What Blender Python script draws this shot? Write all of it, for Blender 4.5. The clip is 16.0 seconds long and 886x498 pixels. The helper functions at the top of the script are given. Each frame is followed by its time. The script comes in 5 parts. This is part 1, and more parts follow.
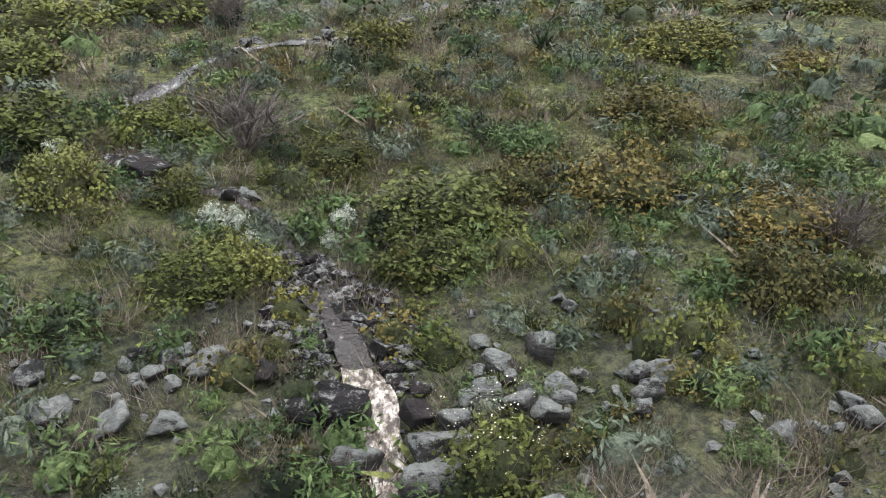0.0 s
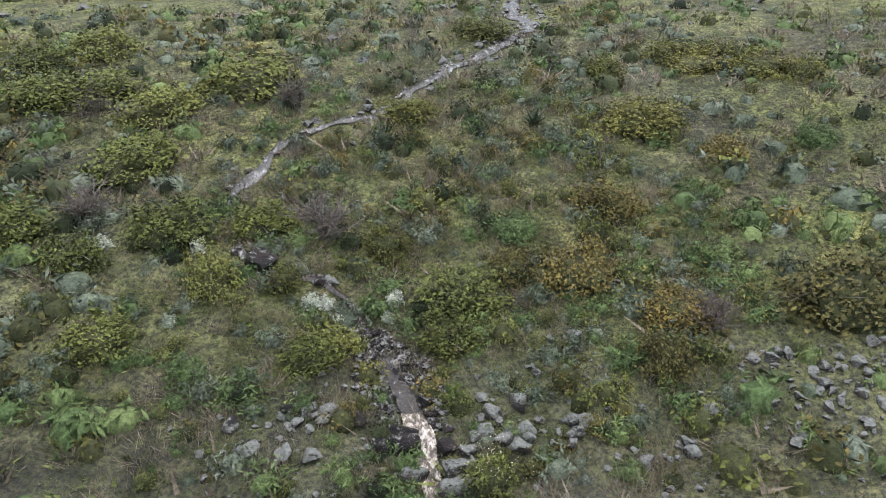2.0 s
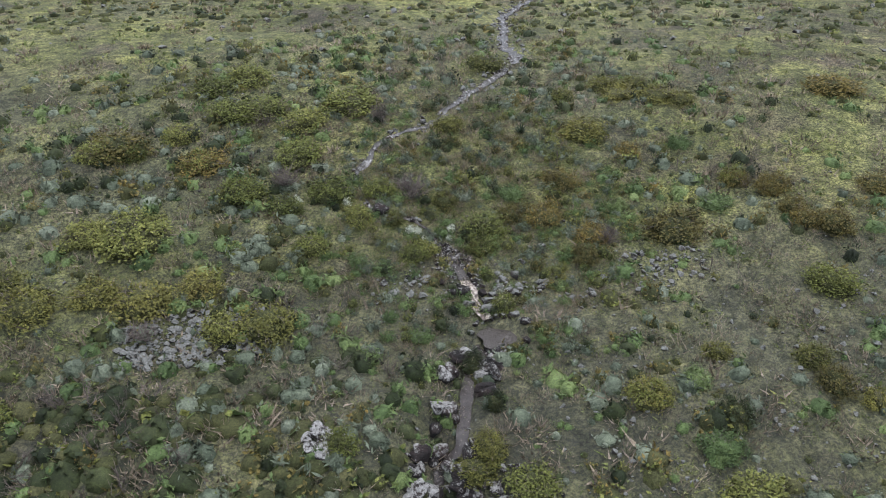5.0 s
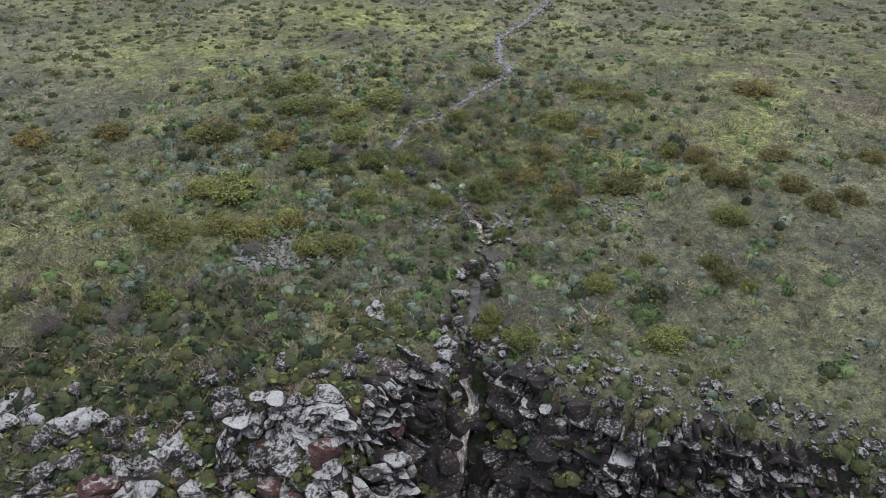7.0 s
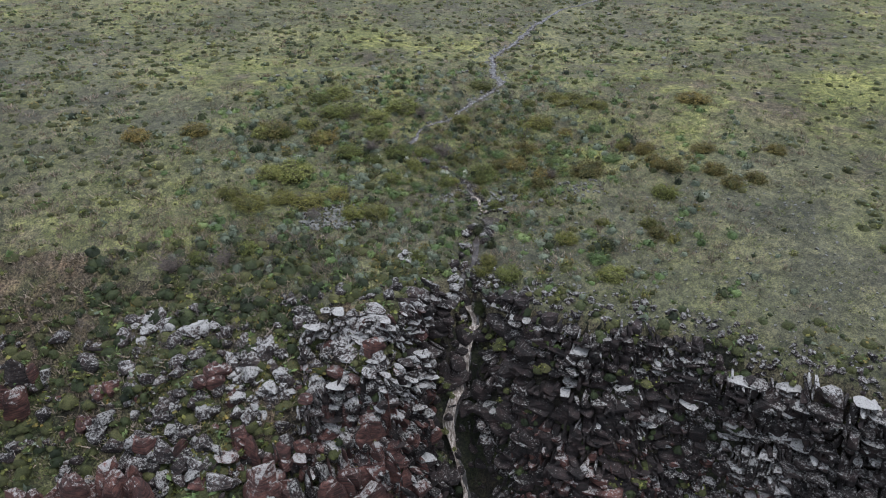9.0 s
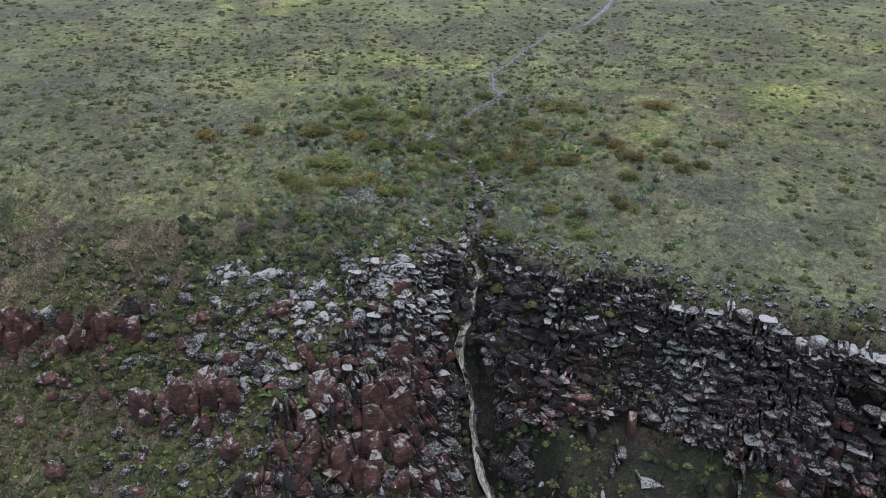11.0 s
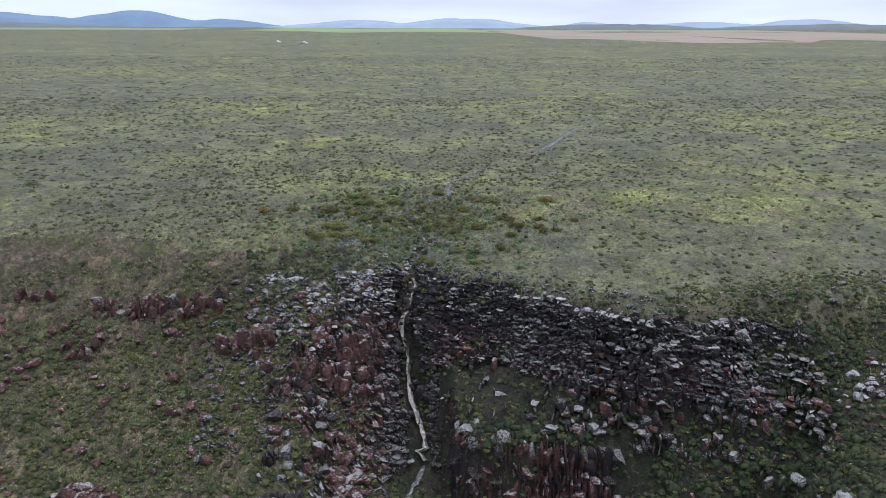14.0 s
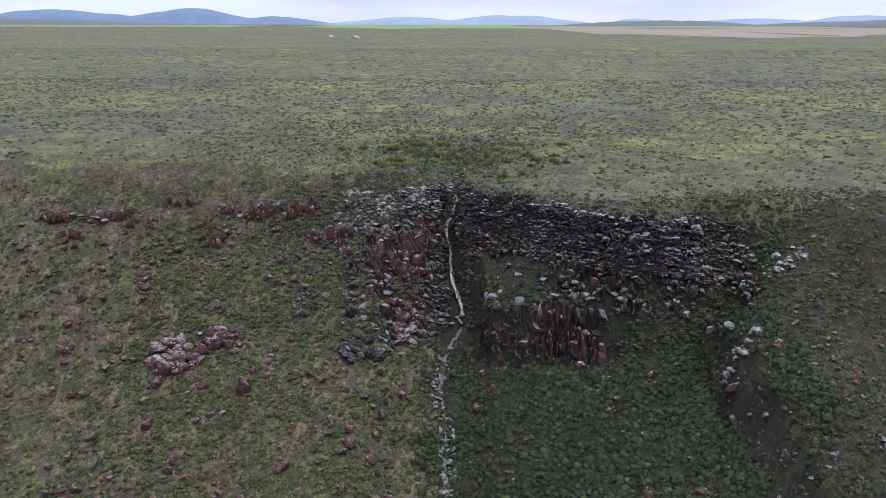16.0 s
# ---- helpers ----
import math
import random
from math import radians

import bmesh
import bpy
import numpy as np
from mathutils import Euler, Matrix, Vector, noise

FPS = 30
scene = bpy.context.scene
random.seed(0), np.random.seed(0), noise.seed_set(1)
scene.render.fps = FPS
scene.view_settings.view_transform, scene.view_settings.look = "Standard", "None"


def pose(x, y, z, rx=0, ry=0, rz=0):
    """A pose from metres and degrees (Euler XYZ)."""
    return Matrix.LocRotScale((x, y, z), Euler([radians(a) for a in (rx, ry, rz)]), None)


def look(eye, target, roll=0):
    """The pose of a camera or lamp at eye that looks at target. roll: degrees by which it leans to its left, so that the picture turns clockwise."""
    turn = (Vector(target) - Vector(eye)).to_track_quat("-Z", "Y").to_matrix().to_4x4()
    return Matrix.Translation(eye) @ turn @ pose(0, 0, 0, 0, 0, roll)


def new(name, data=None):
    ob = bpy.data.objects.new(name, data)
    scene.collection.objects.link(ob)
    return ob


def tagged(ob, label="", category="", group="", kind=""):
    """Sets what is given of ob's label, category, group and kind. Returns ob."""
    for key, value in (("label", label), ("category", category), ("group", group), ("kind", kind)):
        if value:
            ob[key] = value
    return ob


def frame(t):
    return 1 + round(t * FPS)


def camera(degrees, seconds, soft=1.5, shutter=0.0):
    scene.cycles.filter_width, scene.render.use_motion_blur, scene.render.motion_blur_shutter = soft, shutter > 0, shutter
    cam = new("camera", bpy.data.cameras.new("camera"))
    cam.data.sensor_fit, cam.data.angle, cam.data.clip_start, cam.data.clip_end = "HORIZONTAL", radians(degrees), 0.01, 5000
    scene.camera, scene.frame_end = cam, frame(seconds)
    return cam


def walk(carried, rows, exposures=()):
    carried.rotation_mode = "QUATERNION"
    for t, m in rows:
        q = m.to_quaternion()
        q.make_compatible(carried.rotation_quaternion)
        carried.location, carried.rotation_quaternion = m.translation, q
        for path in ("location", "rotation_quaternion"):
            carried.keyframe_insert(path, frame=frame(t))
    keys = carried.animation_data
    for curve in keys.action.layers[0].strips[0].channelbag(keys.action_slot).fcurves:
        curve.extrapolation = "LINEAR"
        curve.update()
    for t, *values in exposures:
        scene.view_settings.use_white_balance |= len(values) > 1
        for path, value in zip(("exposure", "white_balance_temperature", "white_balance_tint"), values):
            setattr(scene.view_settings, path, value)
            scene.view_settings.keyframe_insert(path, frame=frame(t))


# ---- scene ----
cam = camera(60.0, 16.0, soft=1.0)
PATH = [
    (0, (0.302, -11.631, 5.474), (1.045, -2.376, 1.759), -0.28),
    (0.5, (0.288, -12.321, 6.881), (0.969, -3.181, 2.880), -0.47),
    (1, (0.337, -12.976, 9.335), (0.898, -4.178, 4.615), -1.35),
    (1.5, (0.129, -14.548, 10.665), (0.666, -5.761, 5.922), -1.07),
    (2, (-0.243, -16.613, 12.385), (0.318, -7.858, 7.586), -0.86),
    (2.5, (-0.817, -19.457, 13.951), (-0.195, -10.655, 9.247), -0.53),
    (3, (-1.483, -22.430, 15.551), (-0.808, -13.713, 10.697), -0.16),
    (3.5, (-2.302, -25.720, 17.147), (-1.558, -17.177, 12.003), 0.09),
    (4, (-3.137, -28.781, 19.151), (-2.321, -20.330, 13.868), 0.55),
    (4.2, (-3.473, -29.953, 20.069), (-2.633, -21.528, 14.747), 0.63),
    (6.3, (-6.516, -45.569, 23.832), (-5.622, -36.928, 18.878), 0.35),
    (6.5, (-6.800, -47.421, 24.409), (-5.909, -38.778, 19.458), 0.34),
    (7, (-7.565, -51.443, 25.649), (-6.643, -42.791, 20.720), 0.49),
    (7.5, (-8.344, -55.743, 27.028), (-7.393, -47.066, 22.148), 0.52),
    (8, (-9.172, -60.178, 28.362), (-8.198, -51.468, 23.545), 0.59),
    (8.5, (-10.059, -64.832, 29.757), (-9.061, -56.113, 24.963), 0.66),
    (9, (-10.971, -69.336, 30.998), (-9.946, -60.613, 26.217), 0.74),
    (9.5, (-11.753, -73.666, 32.051), (-10.715, -64.938, 27.281), 0.92),
    (9.7, (-12.131, -75.288, 32.500), (-11.088, -66.564, 27.725), 0.83),
    (11.8, (-15.986, -103.954, 37.479), (-14.987, -94.763, 33.669), 0.21),
    (12, (-16.445, -109.031, 38.527), (-15.437, -99.727, 35.002), 0.18),
    (12.5, (-16.106, -121.214, 39.499), (-15.120, -111.682, 36.644), 0.31),
    (13, (-12.302, -131.726, 40.678), (-11.382, -122.182, 37.840), 0.40),
    (13.5, (-7.230, -141.882, 41.584), (-6.494, -132.323, 38.743), 0.42),
    (14, (-3.881, -153.710, 42.315), (-3.374, -144.136, 39.470), 0.22),
    (14.5, (-3.178, -166.799, 43.374), (-2.919, -157.218, 40.522), 0.05),
    (15, (-3.756, -179.532, 44.309), (-3.689, -169.946, 41.462), -0.04),
    (15.5, (-4.282, -192.249, 41.675), (-4.260, -182.667, 38.813), -0.06),
    (16, (-4.031, -204.720, 37.897), (-4.098, -195.142, 35.025), 0.10),
]
walk(cam, [(t, look(eye, target, roll)) for t, eye, target, roll in PATH], exposures=[(0, 0.38, 6350, 10), (3.5, 0.08, 6150, 13), (7, -0.18, 6100, 13), (9.5, -0.28, 6000, 13), (12.5, -0.32, 5750, 12), (16, -0.36, 5750, 19)])

# ---- light ----
SUN_TURN, SUN_HEIGHT = 200.0, 58.0
world = bpy.data.worlds.new("overcast")
scene.world = world
world.use_nodes = True
wn = world.node_tree.nodes
sky = wn.new("ShaderNodeTexSky")
sky.sky_type = "NISHITA"
sky.sun_disc = False
sky.sun_elevation, sky.sun_rotation = radians(SUN_HEIGHT), radians(30)
sky.air_density, sky.dust_density, sky.ozone_density = 1.0, 3.0, 1.0
# An overcast sky: three times as bright overhead as at the horizon.
where = wn.new("ShaderNodeTexCoord")
split = wn.new("ShaderNodeSeparateXYZ")
world.node_tree.links.new(where.outputs["Generated"], split.inputs[0])
dome = wn.new("ShaderNodeValToRGB")
dome.color_ramp.elements[0].position, dome.color_ramp.elements[0].color = 0.0, (0.46, 0.49, 0.53, 1)
band = dome.color_ramp.elements.new(0.14)
band.color = (0.17, 0.19, 0.22, 1)
dome.color_ramp.elements[2].position, dome.color_ramp.elements[2].color = 1.0, (0.88, 0.93, 1.0, 1)
world.node_tree.links.new(split.outputs[2], dome.inputs[0])
veil = wn.new("ShaderNodeTexNoise")
veil.inputs["Scale"].default_value, veil.inputs["Detail"].default_value = 3.0, 5.0
stretch = wn.new("ShaderNodeVectorMath")
stretch.operation = "MULTIPLY"
stretch.inputs[1].default_value = (1, 1, 6)
world.node_tree.links.new(where.outputs["Generated"], stretch.inputs[0])
world.node_tree.links.new(stretch.outputs[0], veil.inputs["Vector"])
tone = wn.new("ShaderNodeMapRange")
tone.inputs[1].default_value, tone.inputs[2].default_value, tone.inputs[3].default_value, tone.inputs[4].default_value = 0.3, 0.7, 18.0, 25.0
world.node_tree.links.new(veil.outputs["Fac"], tone.inputs[0])
grow = wn.new("ShaderNodeVectorMath")
grow.operation = "SCALE"
world.node_tree.links.new(dome.outputs[0], grow.inputs[0])
world.node_tree.links.new(tone.outputs[0], grow.inputs["Scale"])
cover = wn.new("ShaderNodeMix")
cover.data_type = "RGBA"
cover.inputs[0].default_value = 0.9
world.node_tree.links.new(sky.outputs[0], cover.inputs[6])
world.node_tree.links.new(grow.outputs[0], cover.inputs[7])
world.node_tree.links.new(cover.outputs[2], wn["Background"].inputs[0])
wn["Background"].inputs[1].default_value = 0.12
sun = new("sun", bpy.data.lights.new("sun", "SUN"))
sun.data.energy, sun.data.angle, sun.data.color = 2.0, radians(22), (1.0, 0.96, 0.9)
sun.matrix_world = look((30, 6, 120), (0, 0, 0))

# ---- materials ----
def material(name, rough=0.8):
    m = bpy.data.materials.new(name)
    m.use_nodes = True
    m.node_tree.nodes["Principled BSDF"].inputs["Roughness"].default_value = rough
    return m, m.node_tree.nodes, m.node_tree.links, m.node_tree.nodes["Principled BSDF"]


def noise_node(nodes, links, scale, detail=4.0, rough=0.6, stretch=None):
    n = nodes.new("ShaderNodeTexNoise")
    n.inputs["Scale"].default_value, n.inputs["Detail"].default_value, n.inputs["Roughness"].default_value = scale, detail, rough
    where = nodes.new("ShaderNodeNewGeometry").outputs["Position"]
    if stretch:
        s = nodes.new("ShaderNodeVectorMath")
        s.operation = "MULTIPLY"
        s.inputs[1].default_value = stretch
        links.new(where, s.inputs[0])
        where = s.outputs[0]
    links.new(where, n.inputs["Vector"])
    return n.outputs["Fac"]


def ramp(nodes, links, fac, *stops):
    r = nodes.new("ShaderNodeValToRGB")
    while len(r.color_ramp.elements) < len(stops):
        r.color_ramp.elements.new(0.5)
    for e, (at, colour) in zip(r.color_ramp.elements, stops):
        e.position = at
        e.color = (*colour, 1) if len(colour) == 3 else colour
    links.new(fac, r.inputs[0])
    return r.outputs[0]


def mixed(nodes, links, fac, a, b, how="MIX"):
    m = nodes.new("ShaderNodeMix")
    m.data_type, m.blend_type = "RGBA", how
    for value, slot in ((fac, 0), (a, 6), (b, 7)):
        if isinstance(value, (int, float)):
            m.inputs[slot].default_value = value
        elif isinstance(value, tuple):
            m.inputs[slot].default_value = (*value, 1)
        else:
            links.new(value, m.inputs[slot])
    return m.outputs[2]


def maths(nodes, links, how, a, b, clamp=False):
    m = nodes.new("ShaderNodeMath")
    m.operation, m.use_clamp = how, clamp
    for value, slot in ((a, 0), (b, 1)):
        if isinstance(value, (int, float)):
            m.inputs[slot].default_value = value
        else:
            links.new(value, m.inputs[slot])
    return m.outputs[0]


def bumped(nodes, links, shader, height, strength, far):
    b = nodes.new("ShaderNodeBump")
    b.inputs["Strength"].default_value, b.inputs["Distance"].default_value = strength, far
    links.new(height, b.inputs["Height"])
    links.new(b.outputs[0], shader.inputs["Normal"])


def facing_up(nodes, links):
    s = nodes.new("ShaderNodeSeparateXYZ")
    links.new(nodes.new("ShaderNodeNewGeometry").outputs["Normal"], s.inputs[0])
    return s.outputs[2]


def leaf_material(name, *colours, rough=0.65):
    """Foliage whose leaves vary from leaf to leaf and from plant to plant."""
    m, n, l, s = material(name, rough)
    island = n.new("ShaderNodeNewGeometry").outputs["Random Per Island"]
    whole = n.new("ShaderNodeObjectInfo").outputs["Random"]
    tint = n.new("ShaderNodeAttribute")
    tint.attribute_name = "tint"
    plant = maths(n, l, "FRACT", maths(n, l, "ADD", whole, tint.outputs["Fac"]), 0.0)
    fac = maths(n, l, "ADD", maths(n, l, "MULTIPLY", island, 0.4), maths(n, l, "MULTIPLY", plant, 0.6))
    step = 1 / (len(colours) - 1)
    c = ramp(n, l, fac, *[(k * step, col) for k, col in enumerate(colours)])
    c = mixed(n, l, 0.65, c, ramp(n, l, noise_node(n, l, 1.3, 4, 0.7), (0.34, (0.4, 0.4, 0.4)), (0.66, (1.45, 1.4, 1.35))), "MULTIPLY")
    tips = noise_node(n, l, 11, 7, 0.8)
    c = mixed(n, l, 0.55, c, ramp(n, l, tips, (0.41, (0.3, 0.3, 0.3)), (0.5, (0.92, 0.92, 0.92)), (0.58, (1.55, 1.52, 1.5))), "MULTIPLY")
    l.new(c, s.inputs["Base Color"])
    bumped(n, l, s, tips, 0.8, 0.08)
    s.inputs["Specular IOR Level"].default_value = 0.25
    return m


def rock_material(name, low, mid, crust, amount, dark=(0.03, 0.025, 0.024), spots=2.3, lichen=0.22):
    """Bare rock with pale crusts of lichen, thickest on what faces the sky."""
    m, n, l, s = material(name, 0.9)
    grain = noise_node(n, l, 7, 6, 0.7)
    base = ramp(n, l, noise_node(n, l, 0.8, 5, 0.65), (0.3, dark), (0.48, low), (0.68, mid))
    base = mixed(n, l, 0.5, base, ramp(n, l, grain, (0.3, (0.45, 0.45, 0.45)), (0.7, (1.35, 1.3, 1.3))), "MULTIPLY")
    seams = noise_node(n, l, 1.6, 7, 0.72, (0.5, 0.5, 4.5))
    base = mixed(n, l, 0.9, base, ramp(n, l, seams, (0.4, (0.3, 0.3, 0.3)), (0.5, (0.95, 0.95, 0.95)), (0.62, (1.5, 1.45, 1.4))), "MULTIPLY")
    patch = maths(n, l, "ADD", maths(n, l, "MULTIPLY", facing_up(n, l), lichen), noise_node(n, l, spots, 9, 0.78))
    patch = maths(n, l, "ADD", patch, maths(n, l, "MULTIPLY", maths(n, l, "SUBTRACT", seams, 0.5), 0.35))
    own = maths(n, l, "MULTIPLY", n.new("ShaderNodeObjectInfo").outputs["Random"], 0.14)
    patch = ramp(n, l, maths(n, l, "ADD", patch, own), (amount, (0, 0, 0)), (amount + 0.08, (1, 1, 1)))
    white = ramp(n, l, noise_node(n, l, 11, 5, 0.7), (0.35, tuple(0.5 * v for v in crust)), (0.65, crust))
    l.new(mixed(n, l, patch, base, white), s.inputs["Base Color"])
    bumped(n, l, s, maths(n, l, "ADD", grain, maths(n, l, "MULTIPLY", seams, 1.6)), 1.0, 0.12)
    return m


LEAF_GREEN = leaf_material("olive_leaves", (0.058, 0.07, 0.018), (0.118, 0.138, 0.034), (0.185, 0.198, 0.052), (0.245, 0.24, 0.07))
LEAF_DARK = leaf_material("dark_leaves", (0.009, 0.014, 0.006), (0.02, 0.03, 0.011), (0.038, 0.05, 0.018), (0.06, 0.072, 0.028))
LEAF_YELLOW = leaf_material("yellowish_leaves", (0.055, 0.062, 0.016), (0.11, 0.115, 0.028), (0.165, 0.16, 0.04), (0.215, 0.195, 0.055))
LEAF_RUST = leaf_material("rusty_leaves", (0.055, 0.056, 0.019), (0.115, 0.102, 0.03), (0.18, 0.142, 0.04), (0.235, 0.165, 0.05))
LEAF_GREY = leaf_material("grey_leaves", (0.055, 0.072, 0.048), (0.1, 0.125, 0.085), (0.15, 0.178, 0.125), (0.21, 0.24, 0.18))
LEAF_BRIGHT = leaf_material("fresh_leaves", (0.042, 0.07, 0.025), (0.085, 0.132, 0.046), (0.135, 0.19, 0.068), (0.19, 0.24, 0.09))
# Dark olive for shrub cores: shade between the leaves put into colour.
CROWN_SHADE = leaf_material("crown_shade", (0.03, 0.036, 0.014), (0.048, 0.055, 0.021), (0.07, 0.074, 0.03), (0.095, 0.094, 0.042), rough=0.9)
LEAF_PALE = leaf_material("pale_leaves", (0.16, 0.19, 0.13), (0.38, 0.42, 0.33), (0.55, 0.58, 0.48), (0.7, 0.72, 0.62))
TWIG = leaf_material("dry_twigs", (0.07, 0.056, 0.05), (0.125, 0.105, 0.093), (0.18, 0.155, 0.14), (0.25, 0.215, 0.19), rough=0.9)
STRAW = leaf_material("dry_grass", (0.125, 0.1, 0.076), (0.22, 0.18, 0.13), (0.3, 0.25, 0.19), (0.39, 0.32, 0.27), rough=0.9)
GRASS = leaf_material("green_grass", (0.0715, 0.1, 0.0309), (0.136, 0.179, 0.0502), (0.2, 0.229, 0.0695), (0.272, 0.264, 0.106))
ALOE = leaf_material("aloe_leaves", (0.012, 0.025, 0.014), (0.025, 0.045, 0.022), (0.04, 0.06, 0.03), (0.06, 0.07, 0.035))
BLOOM = leaf_material("small_blooms", (0.55, 0.55, 0.4), (0.7, 0.7, 0.55), (0.75, 0.72, 0.5), (0.8, 0.8, 0.7))
PALE_ROCK = rock_material("lichened_rock", (0.045, 0.032, 0.029), (0.11, 0.085, 0.078), (0.46, 0.45, 0.43), 0.605, spots=4.4, lichen=0.14)
GREY_ROCK = rock_material("grey_rock", (0.05, 0.043, 0.039), (0.13, 0.118, 0.107), (0.26, 0.262, 0.24), 0.62, (0.022, 0.018, 0.017), spots=6.0)
RED_ROCK = rock_material("red_rock", (0.075, 0.032, 0.026), (0.165, 0.074, 0.058), (0.42, 0.40, 0.38), 0.73, (0.03, 0.014, 0.012), spots=2.4, lichen=0.2)
WALL_ROCK = rock_material("cliff_rock", (0.021, 0.014, 0.013), (0.05, 0.031, 0.029), (0.38, 0.37, 0.35), 0.605, (0.010, 0.008, 0.008), spots=5.0, lichen=0.07)
DARK_ROCK = rock_material("dark_rock", (0.018, 0.012, 0.011), (0.042, 0.026, 0.024), (0.36, 0.35, 0.33), 0.665, (0.008, 0.006, 0.006), spots=5.4, lichen=0.07)


def cells(nodes, links, scale, stretch=(1, 1, 0.4)):
    """Cushion-like clumps: the distance to each one's middle, and its own random colour."""
    v = nodes.new("ShaderNodeTexVoronoi")
    v.inputs["Scale"].default_value = scale
    s = nodes.new("ShaderNodeVectorMath")
    s.operation = "MULTIPLY_ADD"
    s.inputs[1].default_value = stretch
    links.new(nodes.new("ShaderNodeNewGeometry").outputs["Position"], s.inputs[0])
    w = nodes.new("ShaderNodeTexNoise")
    w.inputs["Scale"].default_value, w.inputs["Detail"].default_value = scale * 1.5, 4
    links.new(nodes.new("ShaderNodeNewGeometry").outputs["Position"], w.inputs["Vector"])
    half = nodes.new("ShaderNodeVectorMath")
    half.operation = "SCALE"
    half.inputs["Scale"].default_value = 0.9 / scale
    links.new(w.outputs["Color"], half.inputs[0])
    links.new(half.outputs[0], s.inputs[2])
    links.new(s.outputs[0], v.inputs["Vector"])
    return v.outputs["Distance"], v.outputs["Color"]


def ground_material():
    m, n, l, s = material("ground", 0.95)
    broad, fine = noise_node(n, l, 0.13, 5, 0.65), noise_node(n, l, 7, 10, 0.8)
    grassy = ramp(n, l, fine, (0.43, (0.03, 0.034, 0.012)), (0.5, (0.215, 0.23, 0.07)), (0.575, (0.38, 0.375, 0.14)))
    litter = ramp(n, l, fine, (0.43, (0.022, 0.017, 0.012)), (0.5, (0.14, 0.112, 0.076)), (0.575, (0.33, 0.275, 0.18)))
    heath = ramp(n, l, fine, (0.43, (0.02, 0.024, 0.013)), (0.5, (0.165, 0.165, 0.078)), (0.575, (0.33, 0.315, 0.165)))
    c = mixed(n, l, ramp(n, l, broad, (0.38, (0, 0, 0)), (0.5, (1, 1, 1))), litter, grassy)
    c = mixed(n, l, ramp(n, l, noise_node(n, l, 0.05, 4), (0.44, (0, 0, 0)), (0.6, (1, 1, 1))), c, heath)
    for scale, low, amount in ((1.7, 0.7, 0.5), (0.5, 0.6, 0.4), (0.11, 0.85, 0.4)):
        gap, own = cells(n, l, scale)
        tone = ramp(n, l, own, (0.2, (0.45, 0.5, 0.42)), (0.5, (1.0, 1.0, 0.95)), (0.8, (1.45, 1.4, 1.3)))
        c = mixed(n, l, amount, c, mixed(n, l, ramp(n, l, gap, (0.35, (1, 1, 1)), (0.75, (low, low, low))), (0, 0, 0), tone), "MULTIPLY")
    # Grey heath patches, widened so their colour stands in for haze far off.
    heath_haze = ramp(n, l, noise_node(n, l, 0.011, 6, 0.7, (0.7, 1, 1)), (0.40, (0, 0, 0)), (0.54, (0.9, 0.9, 0.9)))
    c = mixed(n, l, heath_haze, c, mixed(n, l, 0.62, c, (0.08, 0.078, 0.064)))
    c = mixed(n, l, 0.8, c, ramp(n, l, noise_node(n, l, 1.5, 6, 0.75), (0.4, (0.42, 0.45, 0.42)), (0.5, (0.95, 0.95, 0.95)), (0.6, (1.45, 1.42, 1.4))), "MULTIPLY")
    c = mixed(n, l, 0.7, c, ramp(n, l, noise_node(n, l, 0.12, 5, 0.7), (0.4, (0.6, 0.62, 0.6)), (0.6, (1.25, 1.25, 1.2))), "MULTIPLY")
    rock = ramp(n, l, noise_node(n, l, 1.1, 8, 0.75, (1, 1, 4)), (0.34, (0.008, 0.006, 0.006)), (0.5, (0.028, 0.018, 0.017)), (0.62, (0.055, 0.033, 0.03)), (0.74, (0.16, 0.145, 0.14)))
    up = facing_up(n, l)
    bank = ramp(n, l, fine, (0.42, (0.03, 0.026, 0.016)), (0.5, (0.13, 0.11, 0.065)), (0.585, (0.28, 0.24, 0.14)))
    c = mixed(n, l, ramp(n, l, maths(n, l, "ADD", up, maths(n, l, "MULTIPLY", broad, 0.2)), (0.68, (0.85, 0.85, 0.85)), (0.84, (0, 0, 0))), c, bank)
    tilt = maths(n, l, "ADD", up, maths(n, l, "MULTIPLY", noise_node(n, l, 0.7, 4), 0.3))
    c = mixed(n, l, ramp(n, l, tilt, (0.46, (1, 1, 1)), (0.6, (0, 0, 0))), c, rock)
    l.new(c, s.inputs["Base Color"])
    bumped(n, l, s, noise_node(n, l, 9, 9, 0.8), 1.0, 0.2)
    return m


def water_material(name, foam, low, rough=0.12, grain=4.0, deep=(0.05, 0.042, 0.036), crest=(0.72, 0.68, 0.62)):
    m, n, l, s = material(name, rough)
    streak = noise_node(n, l, grain, 8, 0.75, (1, 0.5, 0.3))
    c = ramp(n, l, streak, (foam, deep), (foam + 0.06, low), (foam + 0.18, crest))
    l.new(c, s.inputs["Base Color"])
    bumped(n, l, s, noise_node(n, l, 9, 5), 0.8, 0.08)
    return m


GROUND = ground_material()


